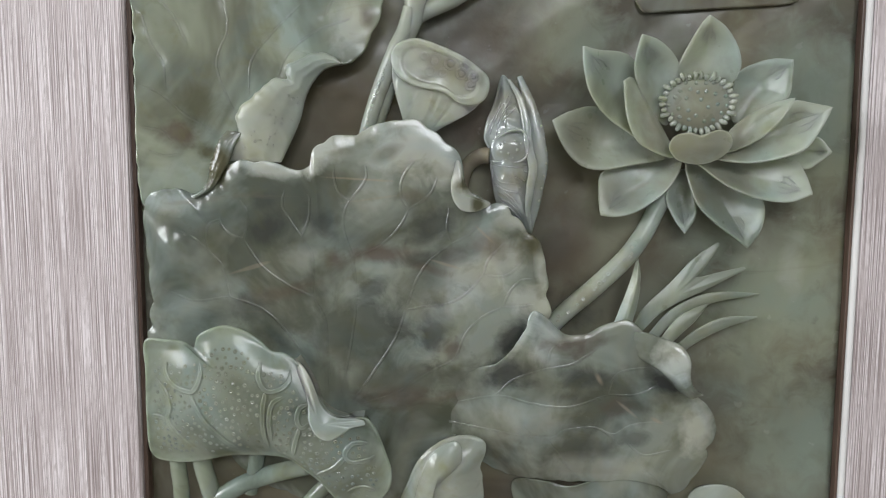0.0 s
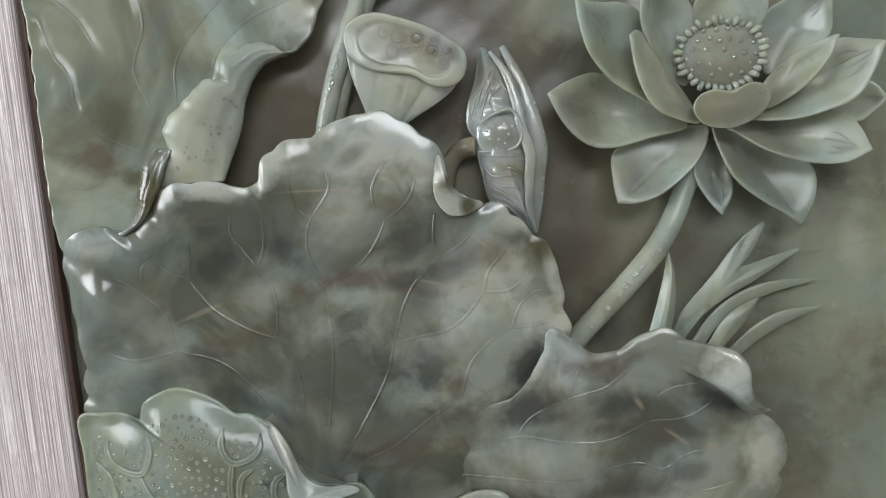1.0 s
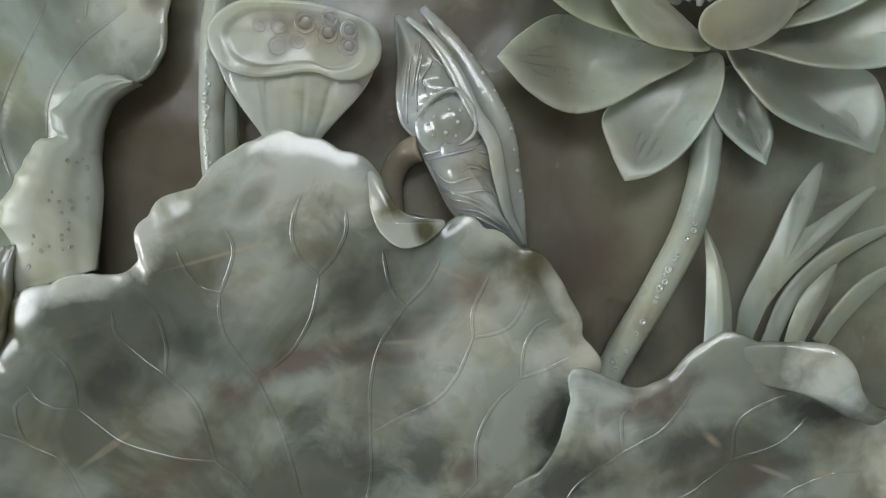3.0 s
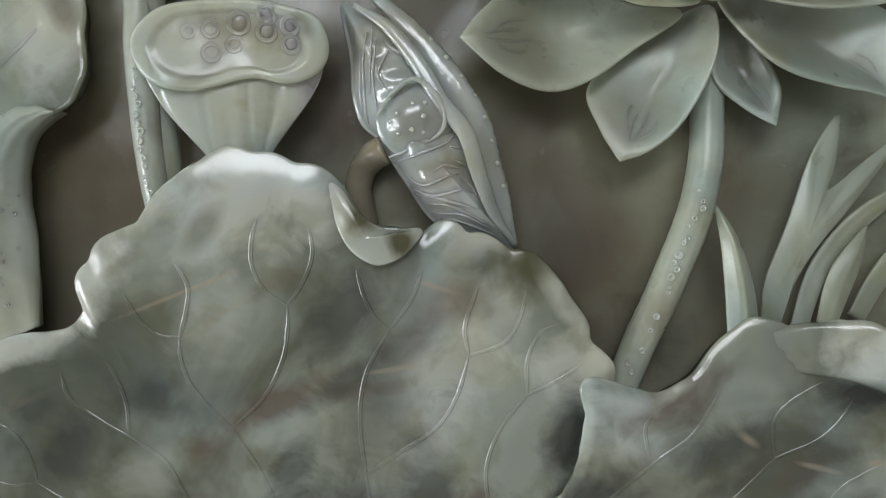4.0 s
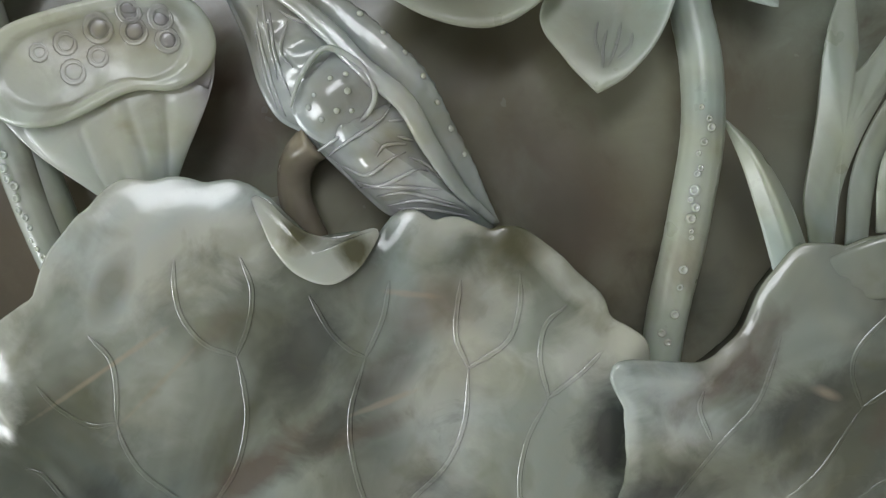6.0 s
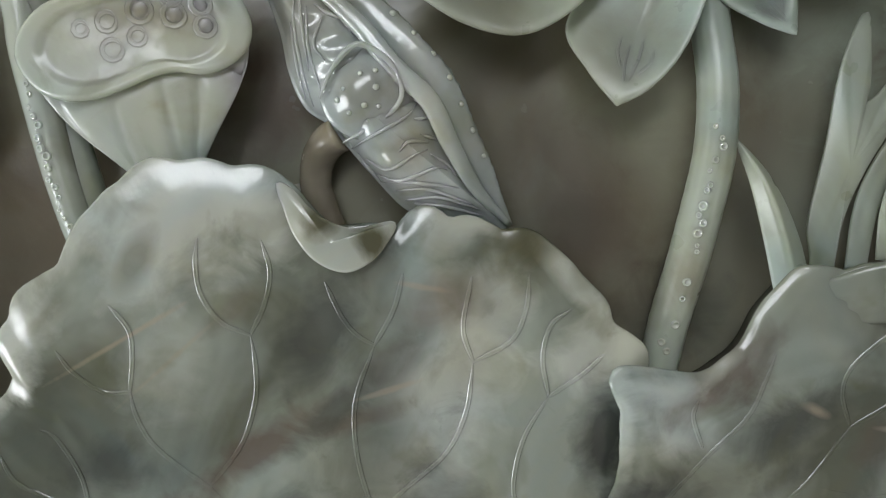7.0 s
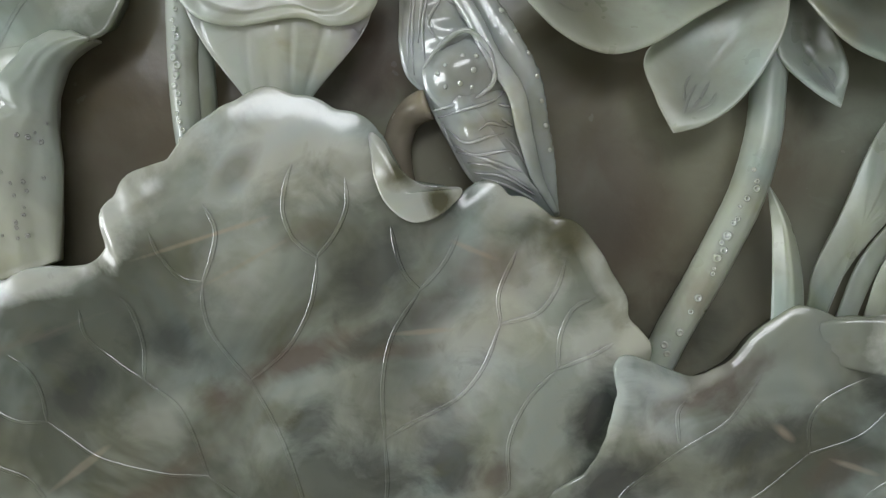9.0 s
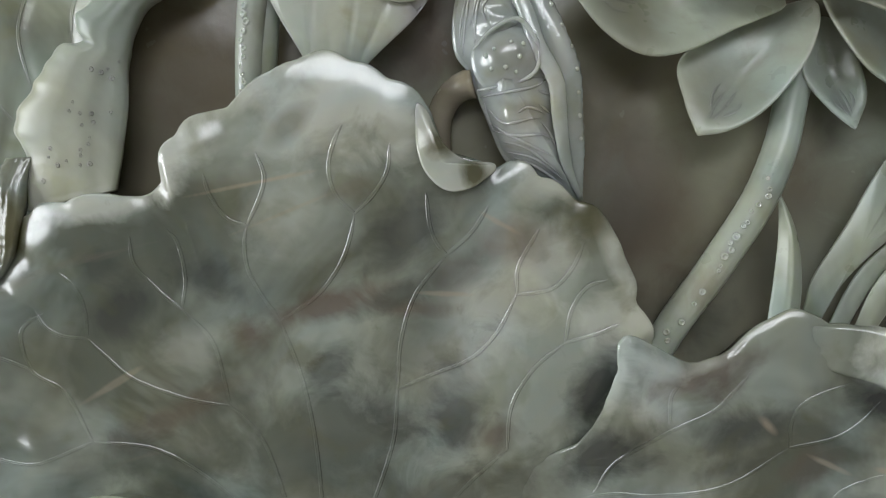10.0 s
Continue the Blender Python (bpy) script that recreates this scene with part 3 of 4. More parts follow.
def ground_slab():
    nx, nz = 120, 180
    x = np.linspace(-299.4, 296.6, nx)
    z = np.linspace(-448, 448, nz)
    X, Z = np.meshgrid(x, z)
    H = 0.9 * wavy(X, Z, 38, 0.4) + 0.4 * wavy(X, Z, 13, 2.0)
    H = H + 3 * np.exp(-((X + 128) ** 2 + (Z - 84) ** 2) / 3000) + 5 * np.exp(-((X - 62) ** 2 / 700 + (Z + 55) ** 2 / 2500)) 
    top = world_of(np.stack([X, Z, H], -1)).reshape(-1, 3)
    low = top.copy()
    low[:, 1] = 0.03
    verts = np.concatenate([top, low])
    o = nx * nz
    faces = []
    for j in range(nz - 1):
        for i in range(nx - 1):
            a = j * nx + i
            faces.append((a, a + 1, a + nx + 1, a + nx))
    ring = [i for i in range(nx)] + [j * nx + nx - 1 for j in range(1, nz)] + [(nz - 1) * nx + i for i in range(nx - 2, -1, -1)] + [j * nx for j in range(nz - 2, 0, -1)]
    for a, b in zip(ring, ring[1:] + ring[:1]):
        faces.append((a, b, b + o, a + o))
    faces.append([r + o for r in ring])
    return mesh_part("ground_slab", verts, faces, JADE_GROUND, carving, "smooth dark olive and brown polished jade ground")


ground_slab()

# the wide lotus leaf with its branching veins
LEAF_VEINS = [[(-115,-42), (-120,-29), (-123,-16), (-121,-4), (-117,4)], [(-117,4), (-108,14), (-103,23), (-104,34)], [(-117,4), (-125,9), (-129,21), (-129,31)], [(-115,-42), (-96,-35), (-82,-24), (-74,-13), (-69,-3)],
              [(-69,-3), (-75,7), (-75,19), (-70,29), (-64,36)], [(-69,-3), (-59,3), (-50,12), (-46,23)], [(-115,-42), (-113,-78), (-118,-117), (-127,-158)]]
LEAF_VEINS += [[(-72,-87), (-64,-64), (-52,-45), (-34,-31)], [(-34,-31), (-21,-24), (-11,-15)], [(-34,-31), (-37,-25), (-38,-16), (-36,-2)], [(-72,-87), (-81,-112), (-100,-142), (-118,-168)], [(-72,-87), (-56,-84), (-36,-81), (-21,-72), (-8,-57)],
               [(-8,-57), (-4,-44), (9,-30)], [(-8,-57), (8,-58), (19,-51), (27,-41)], [(-30,-129), (-23,-108), (-9,-93), (8,-84)], [(8,-84), (14,-70), (23,-61), (33,-60)], [(8,-84), (24,-83), (34,-81)], [(-30,-129), (-53,-142), (-81,-160), (-110,-170)]]
LEAF_VEINS += [[(-150,-76), (-148,-45), (-157,-26)], [(-157,-26), (-151,-12), (-150,4), (-153,11)], [(-157,-26), (-165,-15), (-172,-1), (-170,12)], [(-150,-76), (-169,-68), (-190,-53), (-201,-39), (-207,-29)], [(-207,-29), (-203,-16), (-203,-5), (-208,4)],
               [(-207,-29), (-218,-25), (-225,-18), (-227,-10)], [(-150,-76), (-139,-98), (-138,-133), (-138,-159)], [(-220,-78), (-191,-90), (-170,-112), (-156,-134)], [(-220,-78), (-226,-52), (-238,-37), (-236,-18), (-222,-12)], [(-238,-37), (-252,-27), (-262,-22)], [(-220,-78), (-250,-81), (-273,-74), (-282,-70)]]
leaf_dip = groove(LEAF_VEINS, 3.0, 0.8)


def leaf_carve(x, z, u):
    fade = np.clip((1.02 - u) * 8, 0, 1)
    boss = 9.0 * np.exp(-((x + 247) ** 2 + (z + 83) ** 2) / 430) + 5.0 * np.exp(-((x + 266) ** 2 / 140 + (z + 36) ** 2 / 120))
    return boss + leaf_dip(x, z) * fade + 1.3 * wavy(x, z, 22, 0.3) * np.clip(np.hypot(x + 115, z + 190) / 90, 0, 1) * fade + 0.8 * np.exp(-((u - 0.87) / 0.05) ** 2) - 2.4 * (np.clip(u - 0.93, 0, 0.07) / 0.07) ** 2


LEAF_RIM = [(-292,-122,12), (-289,-87,14), (-290,-53,16), (-291,-26,18), (-291,-4,20), (-280,8,24), (-262,12,27), (-247,6,24), (-233,17,24), (-218,32,29), (-198,34,34), (-175,32,36), (-158,26,36), (-149,32,36), (-145,43,37), (-134,52,37), (-119,55,37), (-102,60,37), (-84,66,38), (-67,68,38), (-50,59,37)]
LEAF_RIM += [(-39,49,37), (-28,38,36), (-26,24,36), (-23,15,35), (-16,7,34), (-6,2,33), (5,0,33), (15,-7,33), (22,-17,32), (33,-26,32), (41,-45,33), (44,-64,34), (42,-74,34), (47,-87,35), (40,-104,26), (33,-133,14), (20,-175,8), (-4,-216,6), (-53,-258,6), (-123,-269,6), (-192,-248,8), (-240,-208,9), (-273,-162,10)]
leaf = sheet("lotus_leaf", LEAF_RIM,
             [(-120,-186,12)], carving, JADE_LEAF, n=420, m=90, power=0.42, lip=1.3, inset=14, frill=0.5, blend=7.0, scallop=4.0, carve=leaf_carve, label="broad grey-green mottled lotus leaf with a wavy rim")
leaf_top = surface_of(leaf)
for path in LEAF_VEINS:
    vein(leaf_top, path, leaf, JADE_LEAF, 0.75, 0.46)
# the rim turned over towards the front in the notch
sheet("turned_rim", [(-30,36,35), (-32,28,37), (-34,18,39), (-33,7,40), (-27,-2,40), (-18,-4,39), (-10,-2,36), (-4,2,33), (-16,7,34), (-23,15,36), (-26,24,37), (-27,31,36)], [(-26,9,39)], leaf, JADE_LIP, n=130, m=20, power=2.0, dome=0.8, lip=0.9, inset=3, label="milky turned-over rim with olive flecks")

# its raised side lobe with a curled tail
LOBE_VEINS = [[(5,-159), (18,-146), (41,-136), (65,-131), (78,-123), (87,-116)], [(45,-131), (48,-118), (53,-113)], [(-33,-171), (5,-161), (33,-166), (66,-168), (96,-157)], [(96,-157), (100,-143), (109,-136), (130,-133)], [(96,-157), (117,-157), (131,-152), (140,-145)],
              [(-81,-181), (-9,-192), (46,-198), (62,-190), (85,-186), (102,-192), (118,-183), (141,-181), (156,-185)], [(46,-198), (56,-211), (69,-231), (79,-239)], [(114,-200), (129,-211), (152,-206)]]
lobe_dip = groove(LOBE_VEINS, 3.0, 0.8)


def lobe_carve(x, z, u):
    fade = np.clip((1.02 - u) * 8, 0, 1)
    return lobe_dip(x, z) * fade + 0.8 * wavy(x, z, 20, 1.3) * fade + 0.6 * np.exp(-((u - 0.86) / 0.06) ** 2) - 1.0 * (np.clip(u - 0.93, 0, 0.07) / 0.07) ** 2


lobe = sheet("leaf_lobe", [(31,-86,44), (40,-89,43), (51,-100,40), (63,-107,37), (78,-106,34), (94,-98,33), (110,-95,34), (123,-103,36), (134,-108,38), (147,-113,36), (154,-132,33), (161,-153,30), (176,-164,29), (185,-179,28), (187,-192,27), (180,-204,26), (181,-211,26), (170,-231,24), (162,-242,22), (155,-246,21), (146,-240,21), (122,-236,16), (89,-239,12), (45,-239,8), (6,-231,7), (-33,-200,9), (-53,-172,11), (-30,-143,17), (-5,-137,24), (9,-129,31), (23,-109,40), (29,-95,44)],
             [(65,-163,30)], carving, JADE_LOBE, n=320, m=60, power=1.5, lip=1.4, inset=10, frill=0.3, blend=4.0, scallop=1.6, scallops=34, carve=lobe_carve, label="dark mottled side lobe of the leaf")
lobe_top = surface_of(lobe)
for path in LOBE_VEINS:
    vein(lobe_top, path, lobe, JADE_LOBE, 0.75, 0.46)
# its highlight is a pale patch painted into the lobe material
strip("curled_tail", [(112,-102,33), (124,-103,38), (138,-106,43), (151,-111,48), (158,-122,51), (158,-135,52), (161,-144,53), (168,-149,53)], [(110,-118,31), (122,-126,34), (134,-132,43), (142,-139,48), (147,-145,50), (153,-150,51), (159,-153,52), (168,-150,53)], lobe, JADE_LOBE, arch=3.5, n=90, m=20, drop=7.0, label="polished curled tip, its highlight painted pale")

# the leaf above, its pale rolled edge and a crinkled border
TOP_VEINS = [[(-279,169), (-265,155), (-260,147), (-252,131)], [(-290,156), (-283,131), (-273,115), (-271,93)], [(-221,169), (-218,143), (-228,115), (-220,88), (-212,72)], [(-154,165), (-182,138), (-199,116), (-202,88)], [(-117,149), (-145,140), (-168,122), (-177,104)], [(-293,97), (-276,90), (-254,72), (-226,56)], [(-291,63), (-275,59), (-266,49)], [(-287,43), (-274,39), (-262,41)], [(-131,165), (-138,152)]]
top_dip = groove(TOP_VEINS, 3.0, 0.8)
top_leaf = sheet("upper_leaf", [(-91,172,24), (-92,159,24), (-96,146,24), (-101,136,24), (-107,124,25), (-115,116,26), (-124,114,27), (-137,116,24), (-154,106,20), (-174,79,16), (-198,47,14), (-223,28,13), (-250,7,12), (-271,6,12), (-292,-2,12), (-297,28,12), (-297,84,12), (-296,139,12), (-294,193,12), (-250,228,13), (-180,236,15), (-126,217,18), (-98,190,22)],
                 [(-210,138,16)], carving, JADE_UPPER, n=280, m=60, power=1.6, lip=1.5, inset=6, frill=0.4, blend=5.0, scallop=1.8, scallops=36,
                 carve=lambda x, z, u: top_dip(x, z) * np.clip((1.02 - u) * 8, 0, 1) + 0.8 * wavy(x, z, 24, 2.2) * np.clip((1 - u) * 6, 0, 1), label="smooth grey-green leaf with thin carved veins")
top_tree = surface_of(top_leaf)
for path in TOP_VEINS:
    vein(top_tree, path, top_leaf, JADE_UPPER, 0.7, 0.35)


strip("rolled_edge", [(-221,35,20), (-218,46,21), (-210,58,22), (-211,70,23), (-207,79,24), (-200,84,25), (-192,91,26), (-185,97,26), (-177,102,26), (-168,101,25), (-169,107,26), (-166,113,27), (-158,116,27), (-149,121,26), (-139,122,26), (-130,119,27), (-124,114,27)],
      [(-174,34,24), (-166,51,22), (-158,69,22), (-152,90,23), (-141,106,25), (-132,111,26), (-124,113,27)], top_leaf, JADE_CREAM, arch=7.0, frill=0.3, label="pale celadon rolled leaf edge with a frilled border")
roll_top = surface_of(bpy.data.objects["rolled_edge"])
roll_pit = pit_mesh(0.9, JADE_CREAM)
rng = random.Random(21)
for k in range(26):
    v = rng.uniform(0.05, 0.95)
    stud("drilled_ring", roll_pit, roll_top, -212 + 52 * v + rng.uniform(2, 26), 40 + 58 * v + rng.uniform(-4, 4), bpy.data.objects["rolled_edge"], rng.uniform(0.5, 1.1))
strip("crinkled_edge", [(-218,60,25), (-225,51,27), (-229,40,27), (-233,31,26), (-234,22,25), (-240,12,24), (-251,6,22)], [(-206,58,24), (-211,48,27), (-215,36,29), (-220,27,29), (-226,18,28), (-233,11,26), (-246,4,23)], top_leaf, JADE_LEAF, arch=3.0, frill=0.22, n=90, m=14, drop=8.0, label="dark olive crinkled border")

# the folded leaf with dots
FOLD_VEINS = [[(-271,-131), (-272,-140), (-265,-149), (-252,-154), (-245,-152), (-240,-140), (-241,-129)], [(-250,-154), (-245,-166), (-234,-183), (-219,-198), (-209,-206)], [(-282,-146), (-274,-155), (-269,-169), (-272,-180), (-263,-194), (-247,-206)], [(-287,-179), (-272,-180)],
              [(-190,-128), (-191,-141), (-185,-151), (-174,-150), (-167,-144), (-166,-135)], [(-185,-151), (-188,-169), (-188,-189), (-186,-205)]]
FOLD_VEINS += [[(-171,-156), (-180,-162), (-183,-178), (-182,-195)], [(-151,-162), (-158,-166), (-160,-176), (-156,-182), (-150,-178)], [(-158,-182), (-162,-195), (-165,-208)], [(-103,-197), (-115,-197), (-122,-206), (-117,-213), (-104,-212), (-97,-208)], [(-121,-208), (-132,-219), (-148,-227)], [(-121,-243), (-109,-238), (-97,-241)]]
FOLD_RIM = [(-290,-116,30), (-273,-114,34), (-259,-115,34), (-248,-121,33), (-243,-110,36), (-233,-104,38), (-220,-101,38), (-206,-105,38), (-193,-113,38), (-183,-122,38), (-172,-124,38), (-159,-133,40), (-150,-149,42), (-142,-161,44), (-133,-172,44), (-119,-176,44), (-105,-176,44), (-97,-186,42), (-90,-205,40), (-85,-225,36), (-89,-242,34), (-105,-255,32), (-129,-251,30), (-143,-236,30), (-157,-225,30), (-174,-214,29), (-201,-212,28), (-225,-213,28), (-249,-218,28), (-272,-219,27), (-289,-212,26), (-291,-177,28), (-290,-142,29)]
folded = sheet("folded_leaf", FOLD_RIM,
               [(-185,-164,50)], carving, JADE_FOLD, n=260, m=50, power=2.2, lip=1.6, inset=8, rough=1.0, size=22, seed=4.0, blend=9.0, label="folded leaf, its green back set with raised veins and dots")
fold_top = surface_of(folded)
for path in FOLD_VEINS:
    vein(fold_top, path, folded, JADE_FOLD, 1.9, 1.7, "raised_vein")
rng = random.Random(11)


def inside(rim, x, z):
    """Whether a place lies within an outline."""
    hit = False
    for (a, b, _), (c, d, _) in zip(rim, rim[1:] + rim[:1]):
        if (b > z) != (d > z) and x < (c - a) * (z - b) / (d - b) + a:
            hit = not hit
    return hit


vein_points = np.concatenate([curve(q, 24) for q in FOLD_VEINS])
spots = []
for tries in range(9000):
    a, b = rng.uniform(-290, -86), rng.uniform(-250, -102)
    if len(spots) > 290 or not all(inside(FOLD_RIM, a + c, b + d) for c, d in ((8, 0), (-7, 0), (0, 15), (0, -7), (9, 9))):
        continue
    if np.hypot(vein_points[:, 0] - a, vein_points[:, 1] - b).min() > 4.2 and all((a - c) ** 2 + (b - d) ** 2 > 20 for c, d in spots):
        spots.append((a, b))
studs_joined("drilled_dots", fold_top, spots, 1.35, folded, JADE_BEAD_GREEN, 0.34, "small ring-shaped drilled dots scattered over the leaf")
sheet("turned_lip", [(-165,-128,38), (-157,-133,40), (-149,-146,43), (-143,-161,46), (-136,-170,47), (-126,-175,47), (-110,-176,46), (-105,-179,46), (-110,-180,48), (-116,-181,50), (-124,-186,52), (-134,-191,53), (-143,-187,53), (-149,-175,52), (-150,-161,49), (-154,-149,46), (-161,-135,40)], [(-141,-178,51)], folded, JADE_PALE, n=160, m=20, power=1.5, lip=1.1, inset=5, label="pale turned-over lip of the leaf")

# the seed pod on its stalk
pod_rim = [(-81,123,30), (-74,129,31), (-62,131,32), (-46,126,33), (-28,118,33), (-15,109,33), (-7,101,32), (-7,91,31), (-12,84,30), (-20,82,30), (-29,84,31), (-37,90,32), (-45,93,33), (-56,95,33), (-67,98,33), (-76,104,32), (-81,112,31)]
pod = sheet("seed_pod", pod_rim, [(-44,108,32)], carving, JADE_PALE, n=160, m=40, power=3.0, dome=-0.6, lip=1.8, thick=3.6, rough=0.3, size=9,
            carve=lambda x, z, u: -1.3 * np.clip((0.87 - u) / 0.12, 0, 1) ** 2 * (3 - 2 * np.clip((0.87 - u) / 0.12, 0, 1)), label="pale jade lotus seed pod with a kidney-shaped top")


def pod_cup():
    top = curve(pod_rim, 96, True)
    foot = np.array((-60.0, 63.0, 19.0))
    mid = top[:, :2].mean(0)
    turn = np.arctan2(top[:, 1] - mid[1], top[:, 0] - mid[0])
    base = np.stack([foot[0] + 13.5 * np.cos(turn), foot[1] + 7 * np.sin(turn), foot[2] + 4 * np.cos(turn) * 0 - 3 * np.sin(turn)], -1)
    rings = []
    for u in np.linspace(0, 1, 30):
        shrink = 0.985
        t = top.copy()
        t[:, :2] = mid + (top[:, :2] - mid) * shrink
        t[:, 2] -= 5.5
        q = t * (1 - u ** 1.35) + base * u ** 1.35
        a = turn
        flute = np.exp(-np.sin(a * 6 + 0.4 * u) ** 2 / 0.03) * np.sin(np.pi * u) ** 0.7
        bulge = 1 + 0.13 * np.sin(np.pi * u) - 0.02 * flute
        c = q[:, :2].mean(0)
        q[:, :2] = c + (q[:, :2] - c) * bulge[:, None]
        q[:, 2] += 2.0 * np.sin(np.pi * u) - 1.0 * flute
        rings.append(q)
    verts, faces = rings_mesh(world_of(np.array(rings)))
    mesh_part("cup", verts, faces, JADE_PALE, pod, "fluted pale cup under the pod")


pod_cup()
pod_top = surface_of(pod)
def ring_on(tree, centre_path, name, parent, mat, width, height):
    return vein(tree, [tuple(p) for p in centre_path] + [tuple(centre_path[0])], parent, mat, width, height, name)


SEEDS = [(-36,113), (-27,105), (-24,111), (-17,103), (-20,96), (-48,116), (-52,107), (-57,119), (-42,106)]
for k, (a, b) in enumerate(SEEDS):
    r = (4.4, 4.0, 3.6, 3.6, 3.6, 3.4, 3.6, 2.6, 3.0)[k]
    loop = [(a + r * math.cos(i * math.pi / 8), b + r * math.sin(i * math.pi / 8)) for i in range(16)]
    ring_on(pod_top, loop, "seed_socket", pod, JADE_PALE, 0.8, 0.4 if k < 5 else 0.16)
    if k < 5:
        stud("seed", pearl_mesh(r * 0.8, 0.16), pod_top, a, b, pod, 1.0, 0.2).data.materials.append(JADE_PALE)
stalk = tube("pod_stalk", [(-68,158,19), (-73,140,19), (-80,126,19), (-88,107,18), (-95,89,18), (-101,71,18), (-106,53,18)], (6.5, 7, 7, 6.5, 6), carving, JADE_PALE, label="pale stalk with a row of small drilled rings")
tube("pod_stalk_behind", [(-85,100,13), (-93,78,13), (-101,55,13)], (6, 6.5, 6), carving, JADE_PETAL)
tube("upper_stalk", [(-81,116,14), (-73,134,16), (-66,151,17), (-64,169,17), (-60,191,16)], (7, 7.5, 8, 10, 13), carving, JADE_PALE)
tube("side_stalk", [(-71,145,14), (-58,155,14), (-40,165,13), (-17,179,12)], (5, 7, 9, 9), carving, JADE_PALE)
stalk_top = surface_of(stalk)
path = curve([(-68,158,19), (-73,140,19), (-80,126,19), (-88,107,18), (-95,89,18), (-101,71,18), (-106,53,18)], 60)
stalk_pit = pit_mesh(1.15, JADE_BEAD)
for k in range(24, 60, 2):
    stud("drilled_ring", stalk_pit, stalk_top, path[k, 0] - 1.8 + 1.1 * math.sin(k * 2.2), path[k, 1], stalk, 0.75 + 0.5 * math.sin(k * 1.7) ** 2)

# the rolled leaf bud
bean = sheet("rolled_bud", [(6,103,17), (9,102,18), (14,95,21), (20,81,25), (23,63,27), (24,44,27), (28,29,26), (26,12,25), (27,-4,22), (28,-16,19), (30,-23,17), (23,-18,17), (11,-8,18), (3,4,18), (0,20,18), (-2,35,18), (-3,45,18), (-7,55,17), (-5,68,17), (1,83,17)],
             [(11,40,33)], carving, JADE_GLOSS, n=200, m=40, power=2.4, lip=1.5, inset=7, rough=0.8, size=7, seed=1.0,
             carve=lambda x, z, u: 0.45 * np.sin((x * 0.4 + z * 0.9) / 1.5) * np.sin(np.pi * np.clip(u, 0, 1)), label="pale rolled lotus bud carved with ribs and a round swirl")
bean_top = surface_of(bean)
tube("bud_lip", [(11,101,24), (20,86,27), (25,67,30), (27,48,32), (31,31,32), (29,13,30), (28,-5,25), (31,-23,18)], (1.2, 3.0, 3.6, 3.8, 3.6, 2.8, 1.2), bean, JADE_GLOSS, steps=70, knobs=0.04, flat=0.5)
outer = tube("bud_lip", [(20,104,19), (25,90,22), (31,72,24), (35,52,26), (37,36,26), (35,16,24), (33,-3,21), (31,-24,15)], (2.2, 4.6, 6.0, 6.6, 6.2, 4.4, 1.4), bean, JADE_GLOSS, steps=70, knobs=0.1, flat=0.6)
ball = sheet("swirl", [([(14,46,33)][0][0] + 16 * math.cos(i * math.pi / 5), [(14,46,33)][0][1] + 16 * math.sin(i * math.pi / 5), [(14,46,33)][0][2] - 5) for i in range(10)],
             [(*[(14,46,33)][0][:2], [(14,46,33)][0][2] + 3)], bean, JADE_GLOSS, n=80, m=16, power=2.2, lip=1.0, inset=3, label="smooth round boss")
tube("swirl_ring", [(-1,53,32), (9,59,34), (20,61,35), (25,55,34), (27,46,33), (24,38,33), (17,35,32), (6,35,31), (-3,36,27)], (0.5, 0.9, 1.1, 1.1, 1.1, 1.0, 0.9, 0.7, 0.4), bean, JADE_GLOSS, steps=60)
BEAN_RIBS = [[(5,82), (-2,68), (-6,57)], [(14,89), (7,76), (1,64)], [(16,82), (18,77), (22,71)], [(-1,30), (-1,24), (0,17)], [(12,22), (17,23), (23,19)], [(0,17), (10,10), (23,-1)], [(4,6), (15,0), (25,-12)], [(21,15), (24,9), (25,2)], [(11,88), (4,77), (-2,63), (-5,53)]]
BEAN_RIBS += [[(13,83), (5,69), (1,56)], [(16,77), (8,70), (8,63)], [(21,76), (22,66), (26,61)], [(-2,33), (6,32), (21,31), (27,33)], [(0,27), (5,19), (16,18), (21,17)], [(0,20), (7,13), (20,10), (23,7)], [(3,11), (13,5), (24,-9)], [(6,3), (14,-3), (25,-15)], [(25,37), (29,32)], [(23,29), (28,26)], [(22,23), (26,18)]]
for path in BEAN_RIBS:
    q = []
    for a, b in curve(path, 12):
        place, normal = front_of(bean_top, a, b)
        if place is not None:
            q.append((a, b, -place.y * 1000 + 0.2))
    if len(q) > 4:
        tube("rib", q, (0.3, 0.6, 0.8, 0.6, 0.2), bean, JADE_GLOSS, 10, 24)
ball_top = surface_of(ball)
bx, bz = [(14,46,33)][0][:2]
for k, (a, b) in enumerate(((-6, 5), (2, 6), (-9, -3), (-3, -4), (4, -1), (-5, -9), (1, -7), (7, 4), (-10, 3))):
    stud("bead", pearl_mesh(1.2, 0.6), ball_top, bx + a, bz + b, ball, 0.7 + 0.1 * (k % 5)).data.materials.append(JADE_BEAD)
outer_top = surface_of(outer)
path = curve([(22,105,19), (27,90,21), (33,72,23), (38,52,24), (40,36,24), (37,16,22), (34,-3,20), (31,-24,15)], 40)
for k in range(10, 32, 3):
    stud("bead", pearl_mesh(1.5, 0.6), outer_top, path[k, 0] + 2, path[k, 1] + 1, bean, 0.8 + 0.2 * math.sin(k)).data.materials.append(JADE_BEAD)
